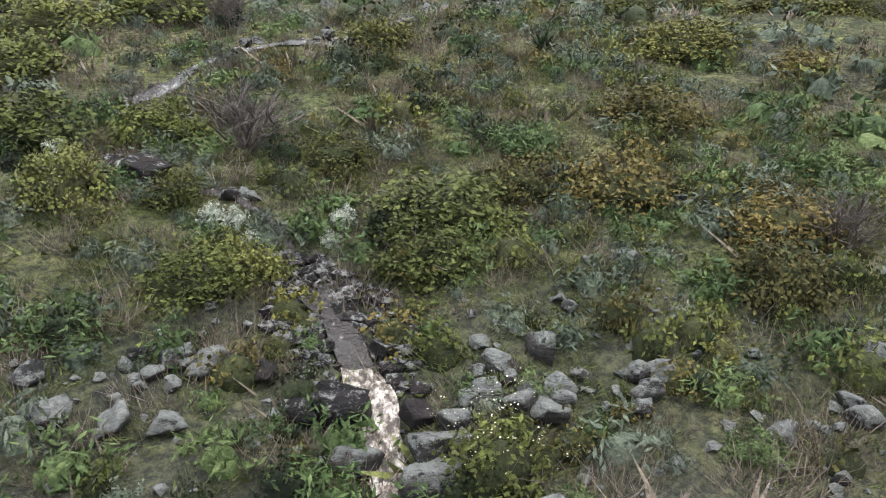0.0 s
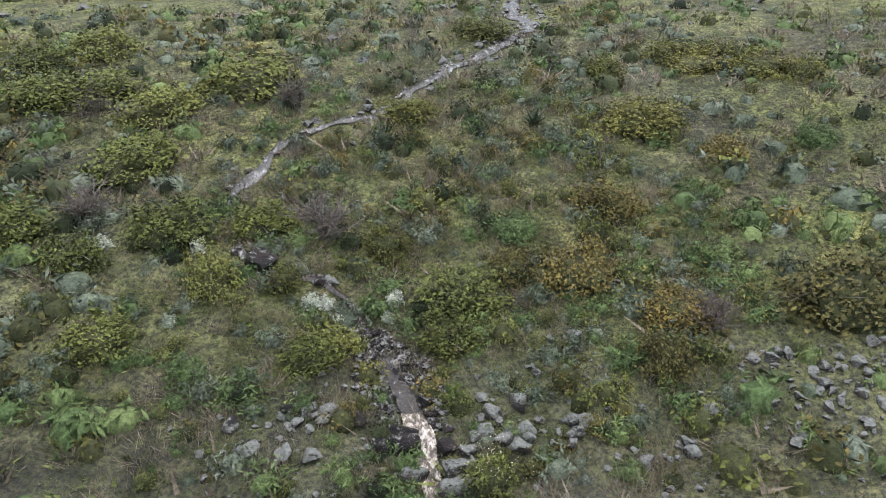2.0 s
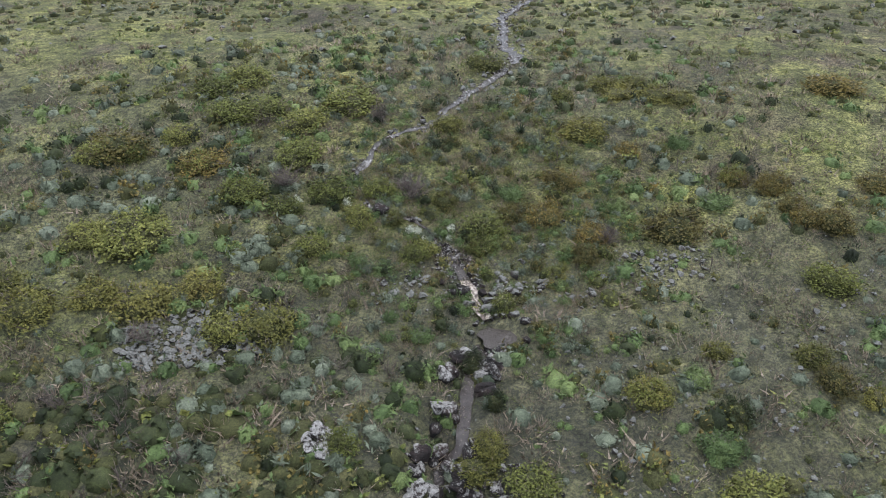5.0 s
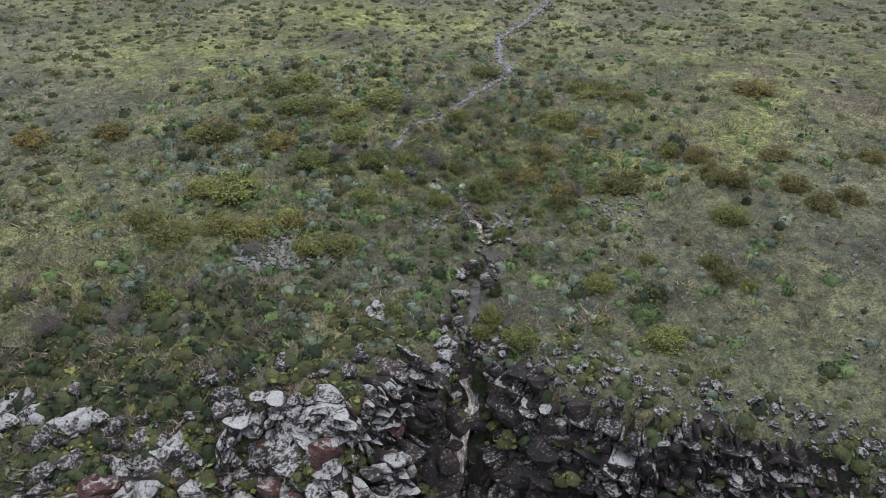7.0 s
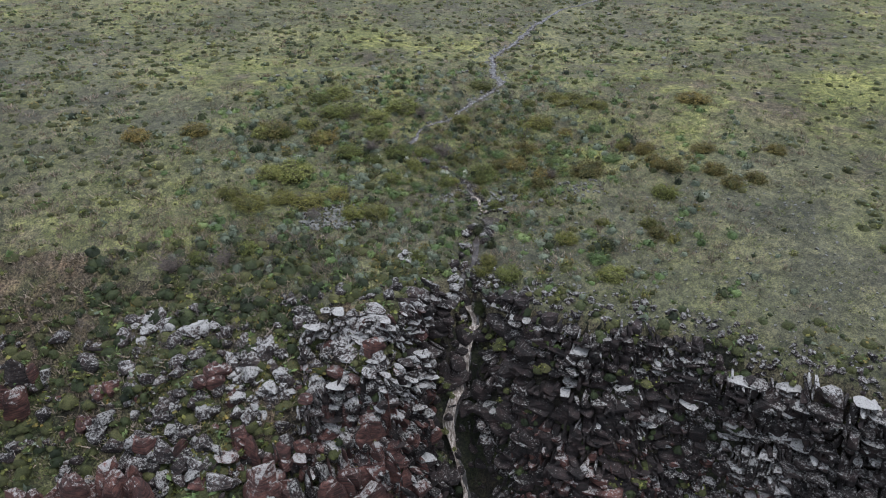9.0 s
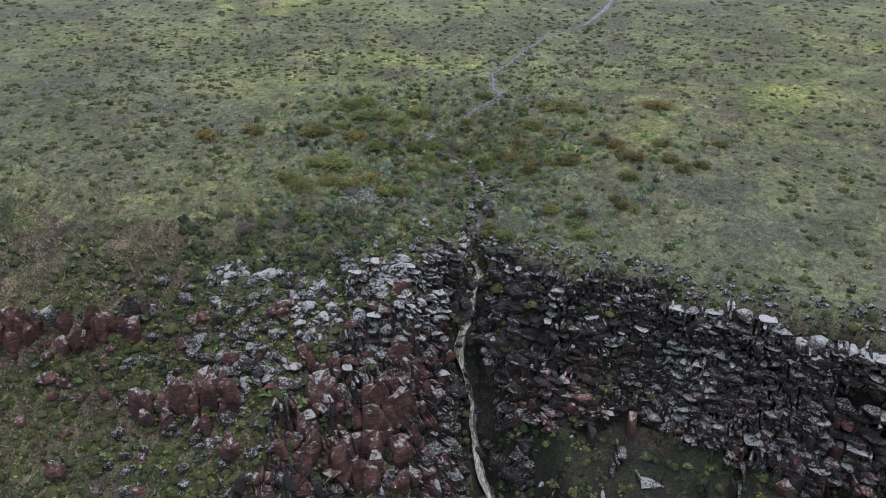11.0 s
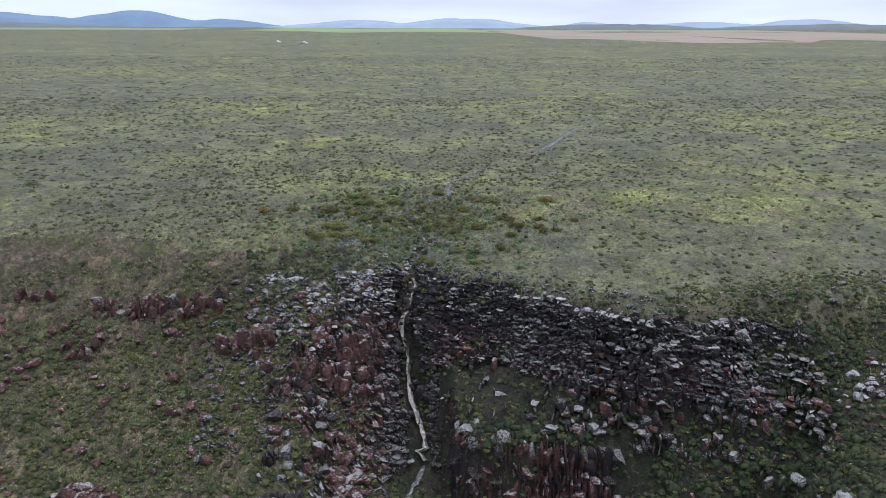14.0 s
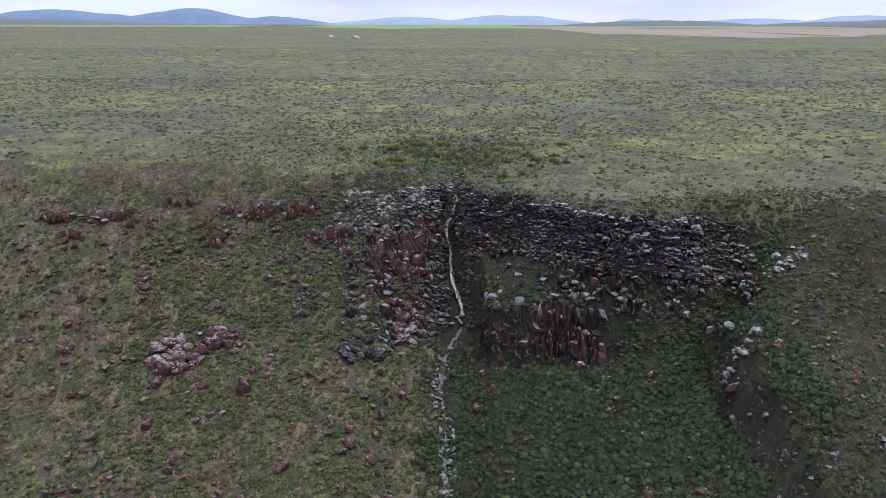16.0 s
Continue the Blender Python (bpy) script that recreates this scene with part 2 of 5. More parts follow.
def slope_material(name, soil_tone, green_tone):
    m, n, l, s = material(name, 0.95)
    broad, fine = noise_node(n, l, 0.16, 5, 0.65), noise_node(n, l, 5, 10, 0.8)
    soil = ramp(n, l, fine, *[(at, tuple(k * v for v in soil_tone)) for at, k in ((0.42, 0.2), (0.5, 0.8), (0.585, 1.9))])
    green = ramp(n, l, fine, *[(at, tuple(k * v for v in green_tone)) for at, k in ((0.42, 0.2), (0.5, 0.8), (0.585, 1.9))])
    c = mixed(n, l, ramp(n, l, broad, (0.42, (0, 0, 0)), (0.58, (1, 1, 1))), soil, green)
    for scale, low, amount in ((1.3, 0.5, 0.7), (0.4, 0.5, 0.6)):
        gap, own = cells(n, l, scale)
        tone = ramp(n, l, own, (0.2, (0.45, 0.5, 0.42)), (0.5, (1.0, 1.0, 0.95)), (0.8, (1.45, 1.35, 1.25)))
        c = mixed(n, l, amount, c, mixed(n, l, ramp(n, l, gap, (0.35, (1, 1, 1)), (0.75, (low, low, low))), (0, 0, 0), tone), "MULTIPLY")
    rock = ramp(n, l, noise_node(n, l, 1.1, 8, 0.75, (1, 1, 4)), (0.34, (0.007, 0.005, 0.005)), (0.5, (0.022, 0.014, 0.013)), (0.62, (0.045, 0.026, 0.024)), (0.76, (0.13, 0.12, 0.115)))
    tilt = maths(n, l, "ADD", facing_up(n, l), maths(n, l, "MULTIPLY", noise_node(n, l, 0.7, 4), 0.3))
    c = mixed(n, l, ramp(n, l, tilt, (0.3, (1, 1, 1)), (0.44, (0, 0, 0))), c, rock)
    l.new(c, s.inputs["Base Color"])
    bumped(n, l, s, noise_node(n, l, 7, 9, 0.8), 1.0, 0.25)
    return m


# Three tones of one ground, darkest in the valley.
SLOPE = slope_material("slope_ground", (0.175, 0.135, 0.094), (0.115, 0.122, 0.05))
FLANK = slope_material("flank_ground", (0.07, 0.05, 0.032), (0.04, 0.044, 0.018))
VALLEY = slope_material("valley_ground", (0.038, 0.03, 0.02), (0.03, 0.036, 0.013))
STREAM_WATER = water_material("stream_water", 0.57, (0.1, 0.08, 0.066), 0.2, 8.0, (0.028, 0.021, 0.018), (0.5, 0.47, 0.43))
CASCADE_WATER = water_material("cascade_water", 0.46, (0.26, 0.21, 0.17), 0.4, 9.0, (0.07, 0.053, 0.043), (0.72, 0.67, 0.6))
POOL_WATER = water_material("pool_water", 0.8, (0.12, 0.09, 0.075), 0.05)
RAPID_WATER = water_material("rapid_water", 0.5, (0.15, 0.14, 0.132), 0.25, 4.0, (0.07, 0.065, 0.06), (0.42, 0.41, 0.4))
WHITE_WATER = water_material("white_water", 0.43, (0.23, 0.185, 0.15), 0.4, 6.0, (0.12, 0.094, 0.075), (0.56, 0.5, 0.44))


def plain(name, colour, rough=0.9, spread=0.25, scale=0.004):
    m, n, l, s = material(name, rough)
    c = ramp(n, l, noise_node(n, l, scale, 6, 0.65), (0.3, tuple(v * (1 - spread) for v in colour)), (0.7, tuple(v * (1 + spread) for v in colour)))
    l.new(c, s.inputs["Base Color"])
    return m

# ---- the lie of the land ----
# Heights of the plateau above the falls, rows from the rim inland, columns from west to east.
PLATEAU_X = [-150, -60, -28, -10, 0, 8, 25, 80]
PLATEAU_Y = [-26, -16, -9, -3, 1, 4, 8, 14, 24, 45, 100, 300]
PLATEAU_Z = np.array([
    [1.4, -3.1, -4.0, -3.5, -3.1, -2.7, -1.8, -0.1],
    [2.9, -1.2, -1.8, -1.9, -1.7, -1.3, 0.0, 1.2],
    [3.4, 0.3, -0.3, -0.6, -1.3, -0.5, 1.2, 1.4],
    [3.6, 1.4, 1.0, 0.6, -0.3, 0.3, 1.9, 1.5],
    [3.8, 2.1, 1.8, 1.2, 0.5, 0.9, 2.3, 1.9],
    [3.9, 2.5, 2.4, 1.7, 1.2, 1.4, 2.6, 2.3],
    [4.2, 3.0, 3.0, 2.5, 2.1, 2.1, 2.8, 2.9],
    [4.9, 3.6, 3.6, 3.4, 3.2, 3.1, 3.2, 3.8],
    [6.4, 4.3, 4.2, 3.8, 3.4, 3.2, 3.4, 4.1],
    [4.5, 3.8, 3.2, 3.1, 2.9, 2.7, 2.7, 4.0],
    [4.5, 4.5, 4.5, 4.5, 4.5, 4.5, 4.5, 4.5],
    [5.5, 5.5, 5.5, 5.5, 5.5, 5.5, 5.5, 5.5],
])
# Sections across the escarpment: x, then the rim, three ledges and the valley floor as y, z.
SECTIONS = []


def section(x, *stations):
    SECTIONS.append((x, *stations))


section(-160, -4, 1.5, -19, -9.5, -28, -14.5, -58, -38, -110, -66)
section(-90, -4, 1.5, -19, -9.5, -28, -14.5, -58, -39, -110, -66)
section(-65, -4, 1.5, -18, -9.5, -28, -18.5, -50, -33, -110, -66)
section(-50, -6, 0, -16, -7.5, -23, -15, -45, -32, -110, -66)
section(-38, -9, -0.5, -18, -6.5, -26, -14, -46, -30, -108, -65)
section(-30, -11, -1, -20, -6, -29, -15, -48, -29.5, -105, -64)
section(-22, -13, -2, -19.5, -5, -29, -12, -46, -30, -100, -62)
section(-15, -15.5, -2.3, -21, -6, -32, -20, -40, -29, -85, -58)
section(-10, -17.5, -2.2, -22, -5.5, -26, -14, -40, -31.5, -85, -58)
section(-6, -15, -1.8, -18, -7, -26, -20, -39, -33, -85, -58)
section(-2.5, -13.5, -3.2, -17.8, -8, -25, -22, -38.5, -33, -85, -57)
section(2, -18, -2.5, -22, -9, -29, -20, -41, -36, -85, -56)
section(6, -20.5, -2.5, -29.5, -17, -43.5, -24, -47, -37, -85, -52)
section(12, -23.5, -2.5, -29.8, -16, -44, -24, -48, -36.5, -85, -50)
section(18, -27, -3, -33, -16, -44.5, -23.5, -48.5, -36, -85, -48)
section(25, -31.5, -3, -38, -16.5, -46, -24, -49.5, -35, -85, -45)
section(36, -38.5, -3.5, -43, -16.5, -47, -25, -53, -32, -85, -43)
section(45, -38.5, -4, -43.5, -16, -48, -23, -54, -29, -85, -40)
section(50, -39, -4.2, -45, -15.5, -50, -22, -56, -28, -70, -36)
section(54, -39.5, -4.5, -45.5, -14.5, -52, -20, -62, -23, -90, -30)
section(60, -41, -5, -46, -10, -52, -16, -64, -19.5, -100, -28)
section(66, -42, -4, -50, -11.5, -58, -14.5, -66, -17.5, -110, -29)
section(76, -38, -1.3, -44.5, -4.8, -60, -14, -74, -20, -120, -32)
section(100, -34, 1, -45, -3, -60, -9, -80, -15, -130, -30)
section(160, -30, 3, -45, -1, -60, -6, -90, -14, -140, -26)


def hash2(i, j, k):
    h = np.sin(i * 127.1 + j * 311.7 + k * 74.7) * 43758.5453
    return h - np.floor(h)


def lumps(x, y, size, seed=0):
    """Smooth noise from -1 to 1 with lumps of that size."""
    u, v = np.asarray(x, float) / size, np.asarray(y, float) / size
    i, j = np.floor(u), np.floor(v)
    f, g = u - i, v - j
    f, g = f * f * (3 - 2 * f), g * g * (3 - 2 * g)
    low = hash2(i, j, seed) * (1 - f) + hash2(i + 1, j, seed) * f
    high = hash2(i, j + 1, seed) * (1 - f) + hash2(i + 1, j + 1, seed) * f
    return (low * (1 - g) + high * g) * 2 - 1


def spot(line, v):
    v = np.clip(v, line[0], line[-1] - 1e-6)
    i = np.clip(np.searchsorted(line, v, side="right") - 1, 0, len(line) - 2)
    line = np.array(line, float)
    return i, (v - line[i]) / (line[i + 1] - line[i])


def plateau(x, y):
    (i, f), (j, g) = spot(PLATEAU_X, x), spot(PLATEAU_Y, y)
    z = PLATEAU_Z
    return (z[j, i] * (1 - f) + z[j, i + 1] * f) * (1 - g) + (z[j + 1, i] * (1 - f) + z[j + 1, i + 1] * f) * g


def lay(x, y):
    """The smooth height of the land over arrays x, y."""
    x, y = np.asarray(x, float), np.asarray(y, float)
    table = np.array(SECTIONS, float)
    at = [np.interp(x, table[:, 0], table[:, n]) for n in range(1, 11)]
    wob = lumps(x, y, 7, 3) * 0.9 + lumps(x, y, 2.6, 4) * 0.45
    yr = at[0] + wob
    z = plateau(x, np.maximum(y, yr + 3))
    top = plateau(x, yr + 3)
    ys = [yr + 3] + [at[n] + wob * (1 - n / 16) for n in (0, 2, 4, 6, 8)]
    zs = [top] + [at[n] for n in (1, 3, 5, 7, 9)]
    for a in range(5):
        f = np.clip((ys[a] - y) / np.maximum(ys[a] - ys[a + 1], 0.1), 0, 1)
        z = np.where(y < ys[a], zs[a] + (zs[a + 1] - zs[a]) * f, z)
    z = np.where(y < ys[5], zs[5] - np.clip((ys[5] - y) * 0.05, 0, 12), z)
    return z

# ---- mesh helpers ----
rng = np.random.RandomState(7)


def mesh_from(name, verts, faces, mat, smooth=False, tint=None):
    """A mesh from arrays: faces is one array, or a list of arrays, of triangles or quads."""
    groups = faces if isinstance(faces, list) else [faces]
    me = bpy.data.meshes.new(name)
    me.vertices.add(len(verts))
    me.vertices.foreach_set("co", np.ascontiguousarray(verts, dtype=np.float32).ravel())
    loops = np.concatenate([np.asarray(g).ravel() for g in groups]).astype(np.int32)
    sizes = np.concatenate([np.full(len(g), np.asarray(g).shape[1]) for g in groups]).astype(np.int32)
    me.loops.add(len(loops))
    me.loops.foreach_set("vertex_index", loops)
    me.polygons.add(len(sizes))
    me.polygons.foreach_set("loop_start", np.r_[0, np.cumsum(sizes)[:-1]].astype(np.int32))
    me.polygons.foreach_set("loop_total", sizes)
    me.polygons.foreach_set("use_smooth", np.full(len(sizes), smooth))
    me.update(calc_edges=True)
    if tint is not None:
        me.attributes.new("tint", "FLOAT", "POINT").data.foreach_set("value", np.asarray(tint, dtype=np.float32))
    me.materials.append(mat)
    return me


def thing(name, me, label, category, group="", kind="", m=None):
    ob = tagged(new(name, me), label, category, group, kind)
    if m is not None:
        ob.matrix_world = m
    return ob


def part(name, me, parent, label=""):
    ob = tagged(new(name, me), label)
    ob.parent = parent
    return ob


# ---- ground ----
def steps(*pairs):
    """Coordinates from a start through (end, step) pairs."""
    out = [pairs[0]]
    for end, step in pairs[1:]:
        count = max(1, round((end - out[-1]) / step))
        out += list(np.linspace(out[-1], end, count + 1)[1:])
    return np.array(out)


XS = steps(-4600, (-800, 250), (-200, 25), (-110, 3), (-75, 1.5), (-32, 0.8), (32, 0.46), (75, 0.9), (110, 2), (200, 4), (800, 25), (4600, 250))
YS = steps(-900, (-260, 60), (-125, 8), (-64, 1.2), (-46, 0.8), (22, 0.44), (60, 1), (200, 5), (900, 30), (4700, 200))
BROOK = [(71.86, 151.41, 0.92), (55.79, 117.88, 0.81), (43.17, 89.72, 1.04), (33.86, 73.74, 0.52), (24.76, 66.17, 0.43), (18.76, 57.27, 0.61), (13.62, 47.24, 0.77), (8.41, 38.34, 0.61), (6.83, 28.16, 0.78), (7.5, 25.17, 0.87), (5.34, 20.97, 0.61), (2.87, 17.3, 0.53),
         (0.07, 13.62, 0.5), (0.37, 13.39, 0.52), (-0.92, 11.99, 0.43), (-2.64, 10.88, 0.18), (-4.26, 9.91, 0.43), (-4.85, 8.33, 0.53), (-5.62, 7.19, 0.42), (-5.71, 6.16, 0.18), (-5.24, 4.93, 0.16), (-5.04, 3.86, 0.24), (-4.52, 3.17, 0.21), (-3.67, 2.79, 0.15),
         (-2.61, 2.6, 0.15), (-1.58, 1.48, 0.12), (-1.2, 0.4, 0.16), (-0.9, -0.35, 0.26), (-0.55, -0.95, 0.36), (-0.28, -1.5, 0.36), (-0.12, -2, 0.3)]
CASCADE = [(-0.12, -1.95, 0.27), (0.05, -2.7, 0.31), (0.14, -3.4, 0.22), (0.24, -4.1, 0.24), (0.6, -5.0, 0.3)]
POOL = (1.11, -5.99)
OUTLET = [(0.35, -6.89, 0.54), (-0.37, -7.6, 0.32), (-0.7, -8.27, 0.29), (-0.93, -9.39, 0.28), (-1.51, -12.09, 0.25), (-2.51, -12.42, 0.25), (-2.41, -13.78, 0.35), (-2.12, -14.4, 0.42)]
FALL = [(-2.12, -14.4, 0.42), (-1.83, -15.27, 0.41), (-1.92, -15.76, 0.45), (-2.02, -15.89, 0.46), (-2.77, -17.16, 0.51), (-3.53, -19.03, 0.5), (-4.42, -20.33, 0.5), (-4.6, -21.44, 0.53), (-4.17, -22.12, 0.52), (-3.38, -23.35, 0.52), (-3.52, -24.47, 0.57), (-2.99, -27.76, 0.62),
         (-1.48, -31.19, 0.61), (-0.56, -34.71, 0.6), (-2.06, -34.85, 0.59), (-0.64, -35.98, 0.6)]
BURN = [(-0.64, -35.98, 0.47), (-3.04, -39.92, 0.46), (-4.98, -44.92, 0.45), (-5.81, -50.49, 0.5), (-5.14, -55.52, 0.49), (-4.25, -62.15, 0.53), (-4.8, -67.8, 0.52), (-3.64, -74.53, 0.55)]


def resampled(line, step):
    p = np.array(line, float)
    d = np.r_[0, np.cumsum(np.hypot(*np.diff(p[:, :2], axis=0).T))]
    at = np.linspace(0, d[-1], max(3, round(d[-1] / step) + 1))
    return np.stack([np.interp(at, d, p[:, k]) for k in range(p.shape[1])], 1)


def away(x, y, line):
    """The distance of arrays x, y to a line, in widths of the line."""
    best = np.full(np.shape(x), 1e9)
    for px, py, w in resampled(line, 0.4):
        best = np.minimum(best, np.hypot(x - px, y - py) / w)
    return best


BROOK_FINE = resampled(BROOK, 0.3)


def by_brook(x, y):
    """The distance to the brook, in widths of the brook there."""
    return float(np.min(np.hypot(BROOK_FINE[:, 0] - x, BROOK_FINE[:, 1] - y) / BROOK_FINE[:, 2]))


gx, gy = np.meshgrid(XS, YS)
SMOOTH = lay(gx, gy)
dzy, dzx = np.gradient(SMOOTH, YS, XS)
STEEP = np.clip((np.hypot(dzx, dzy) - 1.05) / 0.5, 0, 1) * (gy < 0)
GZ = SMOOTH + lumps(gx, gy, 3.1, 11) * 0.16 + lumps(gx, gy, 1.1, 12) * 0.07
GZ += (gy > 60) * lumps(gx, gy, 60, 13) * np.clip((gy - 60) / 300, 0, 1) * 1.2 * (gy < 1500)
shelf = GZ + lumps(gx, gy, 9, 14) * 1.1 + lumps(gx, gy, 2.2, 15) * 0.35
tall = 3.4
frac = shelf / tall - np.floor(shelf / tall)
GZ += STEEP * ((np.floor(shelf / tall) + np.clip((frac - 0.4) / 0.2, 0, 1)) * tall - shelf) * 0.4
GZ += STEEP * (lumps(gx, gy, 1.6, 16) * 0.4 + lumps(gx, gy, 0.7, 17) * 0.2 - 0.7 * (gx > -26))
near = (gx > -30) & (gx < 76) & (gy > -78) & (gy < 156)
for line, deep in ((BROOK, 0.16), (CASCADE, 0.3), (OUTLET, 0.45), (FALL, 0.7), (BURN, 0.7)):
    d = np.full(gx.shape, 9.0)
    d[near] = away(gx[near], gy[near], line)
    GZ -= deep * np.exp(-((d / 1.5) ** 2))
GZ -= 0.55 * np.exp(-((np.hypot((gx - POOL[0]) / 1.1, (gy - POOL[1]) / 0.75)) ** 4))


RAVINE = [(68, -41, 3.0), (62, -47, 3.4), (55, -54, 4.0), (48, -61, 5.0), (41, -70, 7.0)]
SPUR = [(84, -47, 6.0), (70, -58, 5.0), (58, -66.5, 4.0), (57, -78, 6.0), (60, -92, 9.0)]
east = (gx > 20) & (gx < 110) & (gy > -115) & (gy < -25)
for line, rise in ((RAVINE, -3.6), (SPUR, 2.6)):
    d = np.full(gx.shape, 9.0)
    d[east] = away(gx[east], gy[east], line)
    GZ += rise * np.exp(-(d**2))


def ground_at(x, y):
    (i, f), (j, g) = spot(XS, np.asarray(x, float)), spot(YS, np.asarray(y, float))
    return (GZ[j, i] * (1 - f) + GZ[j, i + 1] * f) * (1 - g) + (GZ[j + 1, i] * (1 - f) + GZ[j + 1, i + 1] * f) * g


def steep_at(x, y):
    (i, f), (j, g) = spot(XS, np.asarray(x, float)), spot(YS, np.asarray(y, float))
    return STEEP[j, i]


across = len(XS)
rows_, cols_ = np.meshgrid(np.arange(len(YS) - 1), np.arange(across - 1), indexing="ij")
corner = (rows_ * across + cols_).ravel()
land = mesh_from("ground", np.stack([gx.ravel(), gy.ravel(), GZ.ravel()], 1), np.stack([corner, corner + 1, corner + across + 1, corner + across], 1), GROUND, True)
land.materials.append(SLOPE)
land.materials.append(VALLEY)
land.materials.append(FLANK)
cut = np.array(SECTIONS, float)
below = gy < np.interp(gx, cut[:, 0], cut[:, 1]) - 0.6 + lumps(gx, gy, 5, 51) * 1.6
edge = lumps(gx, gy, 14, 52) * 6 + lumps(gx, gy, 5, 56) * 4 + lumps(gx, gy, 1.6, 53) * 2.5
# Below the rim the ground tone changes by area: slope, valley, flank.
in_valley = (gy > -190 + edge * 3) & (gx > -9 + edge) & (gx < np.interp(-gy, (0, 40, 60, 75, 120), (64, 66, 60, 56, 48)) + edge)
land.polygons.foreach_set("material_index", (below * np.where(in_valley, 2, np.where(gx > 46 + edge * 1.5, 3, 1)))[:-1, :-1].ravel().astype(np.int32))
thing("ground", land,
      "rough scrubby plateau that breaks off in a rocky escarpment", "ground", kind="structure")


# ---- water ----
def ribbon(line, step, lift, wander=0.25, seed=0, shift=0.0, fall=False, drape=False):
    p = resampled(line, step)
    t = np.gradient(p[:, :2], axis=0)
    t /= np.linalg.norm(t, axis=1)[:, None]
    side = np.stack([-t[:, 1], t[:, 0]], 1)
    n = len(p)
    k = np.arange(n)
    offs = []
    for s in (-1, -0.4, 0.4, 1):
        w = p[:, 2] * (s + shift) * (1 + wander * lumps(k * step, np.full(n, s * 5.0), 0.6, seed))
        offs.append(p[:, :2] + side * w[:, None])
    z = ground_at(p[:, 0], p[:, 1])
    z = np.convolve(np.pad(z, 2, mode="edge"), np.ones(5) / 5, "valid") + lift
    verts = []
    for a, xy in enumerate(offs):
        edge = ground_at(xy[:, 0], xy[:, 1]) + 0.05 if fall else z
        zz = np.maximum(z, edge) if fall else z + lumps(xy[:, 0], xy[:, 1], 0.22, seed + 3) * 0.07
        if drape:
            zz = ground_at(xy[:, 0], xy[:, 1]) + 0.06 + (0.05 if abs(a - 1.5) < 1 else 0)
        verts.append(np.stack([xy[:, 0], xy[:, 1], zz], 1))
    verts = np.concatenate(verts)
    quads = [np.stack([a * n + k[:-1], a * n + k[1:], (a + 1) * n + k[1:], (a + 1) * n + k[:-1]], 1) for a in range(3)]
    return verts, np.concatenate(quads)


upper = [(x, y, w * (0.5 if y < 26 else 0.55)) for x, y, w in BROOK if y > 3.1]
thing("stream", mesh_from("stream", *ribbon(upper, 0.25, 0.12, 0.9, seed=8, drape=True), RAPID_WATER, True), "shallow pale stream winding over stones", "stream", kind="structure")
brook = thing("stream", mesh_from("stream", *ribbon([(x, y, w * 0.7) for x, y, w in BROOK if y < 0.3], 0.15, 0.16, 0.9, seed=1), STREAM_WATER, True), "shallow brown stream running over flat rock", "stream", kind="structure")
thing("stream", mesh_from("stream", *ribbon([(x, y, w * 0.8) for x, y, w in BROOK if -0.2 < y < 3.5], 0.15, 0.1, 0.8, seed=9, drape=True), STREAM_WATER, True), "trickling stream half hidden by shrubs", "stream", kind="structure")
thing("stream", mesh_from("stream", *ribbon(OUTLET, 0.25, 0.22, seed=2), STREAM_WATER, True), "narrow stream between dark boulders", "stream", kind="structure")
thing("stream", mesh_from("stream", *ribbon(BURN, 0.5, 0.3, 0.9, seed=3), RAPID_WATER, True), "thin white stream on the valley floor", "stream", kind="structure")
cascade = thing("cascade", mesh_from("cascade", *ribbon(CASCADE, 0.08, 0.24, 0.35, seed=4), CASCADE_WATER, True), "small foaming cascade between boulders", "waterfall", kind="structure")
falls = thing("waterfall", mesh_from("waterfall", *ribbon([(x, y, w * (0.75 if y > -22 else 0.5)) for x, y, w in FALL], 0.2, 1.05, 1.0, 5, fall=True), WHITE_WATER, True), "thin white waterfall down a dark rock gully", "waterfall", kind="structure")
thing("waterfall", mesh_from("waterfall", *ribbon([(x + 0.34, y, w * 0.4) for x, y, w in FALL], 0.3, 0.8, 0.9, 11, fall=True), RAPID_WATER, True), "thin side strand of the waterfall", "waterfall", kind="structure")
ring = np.linspace(0, 2 * math.pi, 29)[:-1]
wide = 1 + 0.16 * np.sin(ring * 3 + 1) + 0.08 * np.sin(ring * 5)
pool_z = float(ground_at(*POOL)) + 0.34
rim = np.stack([POOL[0] + np.cos(ring) * 1.15 * wide, POOL[1] + np.sin(ring) * 0.85 * wide, np.full(28, pool_z)], 1)
pool_faces = np.stack([np.full(28, 28), np.arange(28), np.roll(np.arange(28), -1)], 1)
thing("pool", mesh_from("pool", np.r_[rim, [[*POOL, pool_z]]], pool_faces, POOL_WATER), "still brown pool below the cascade", "pool", kind="structure")


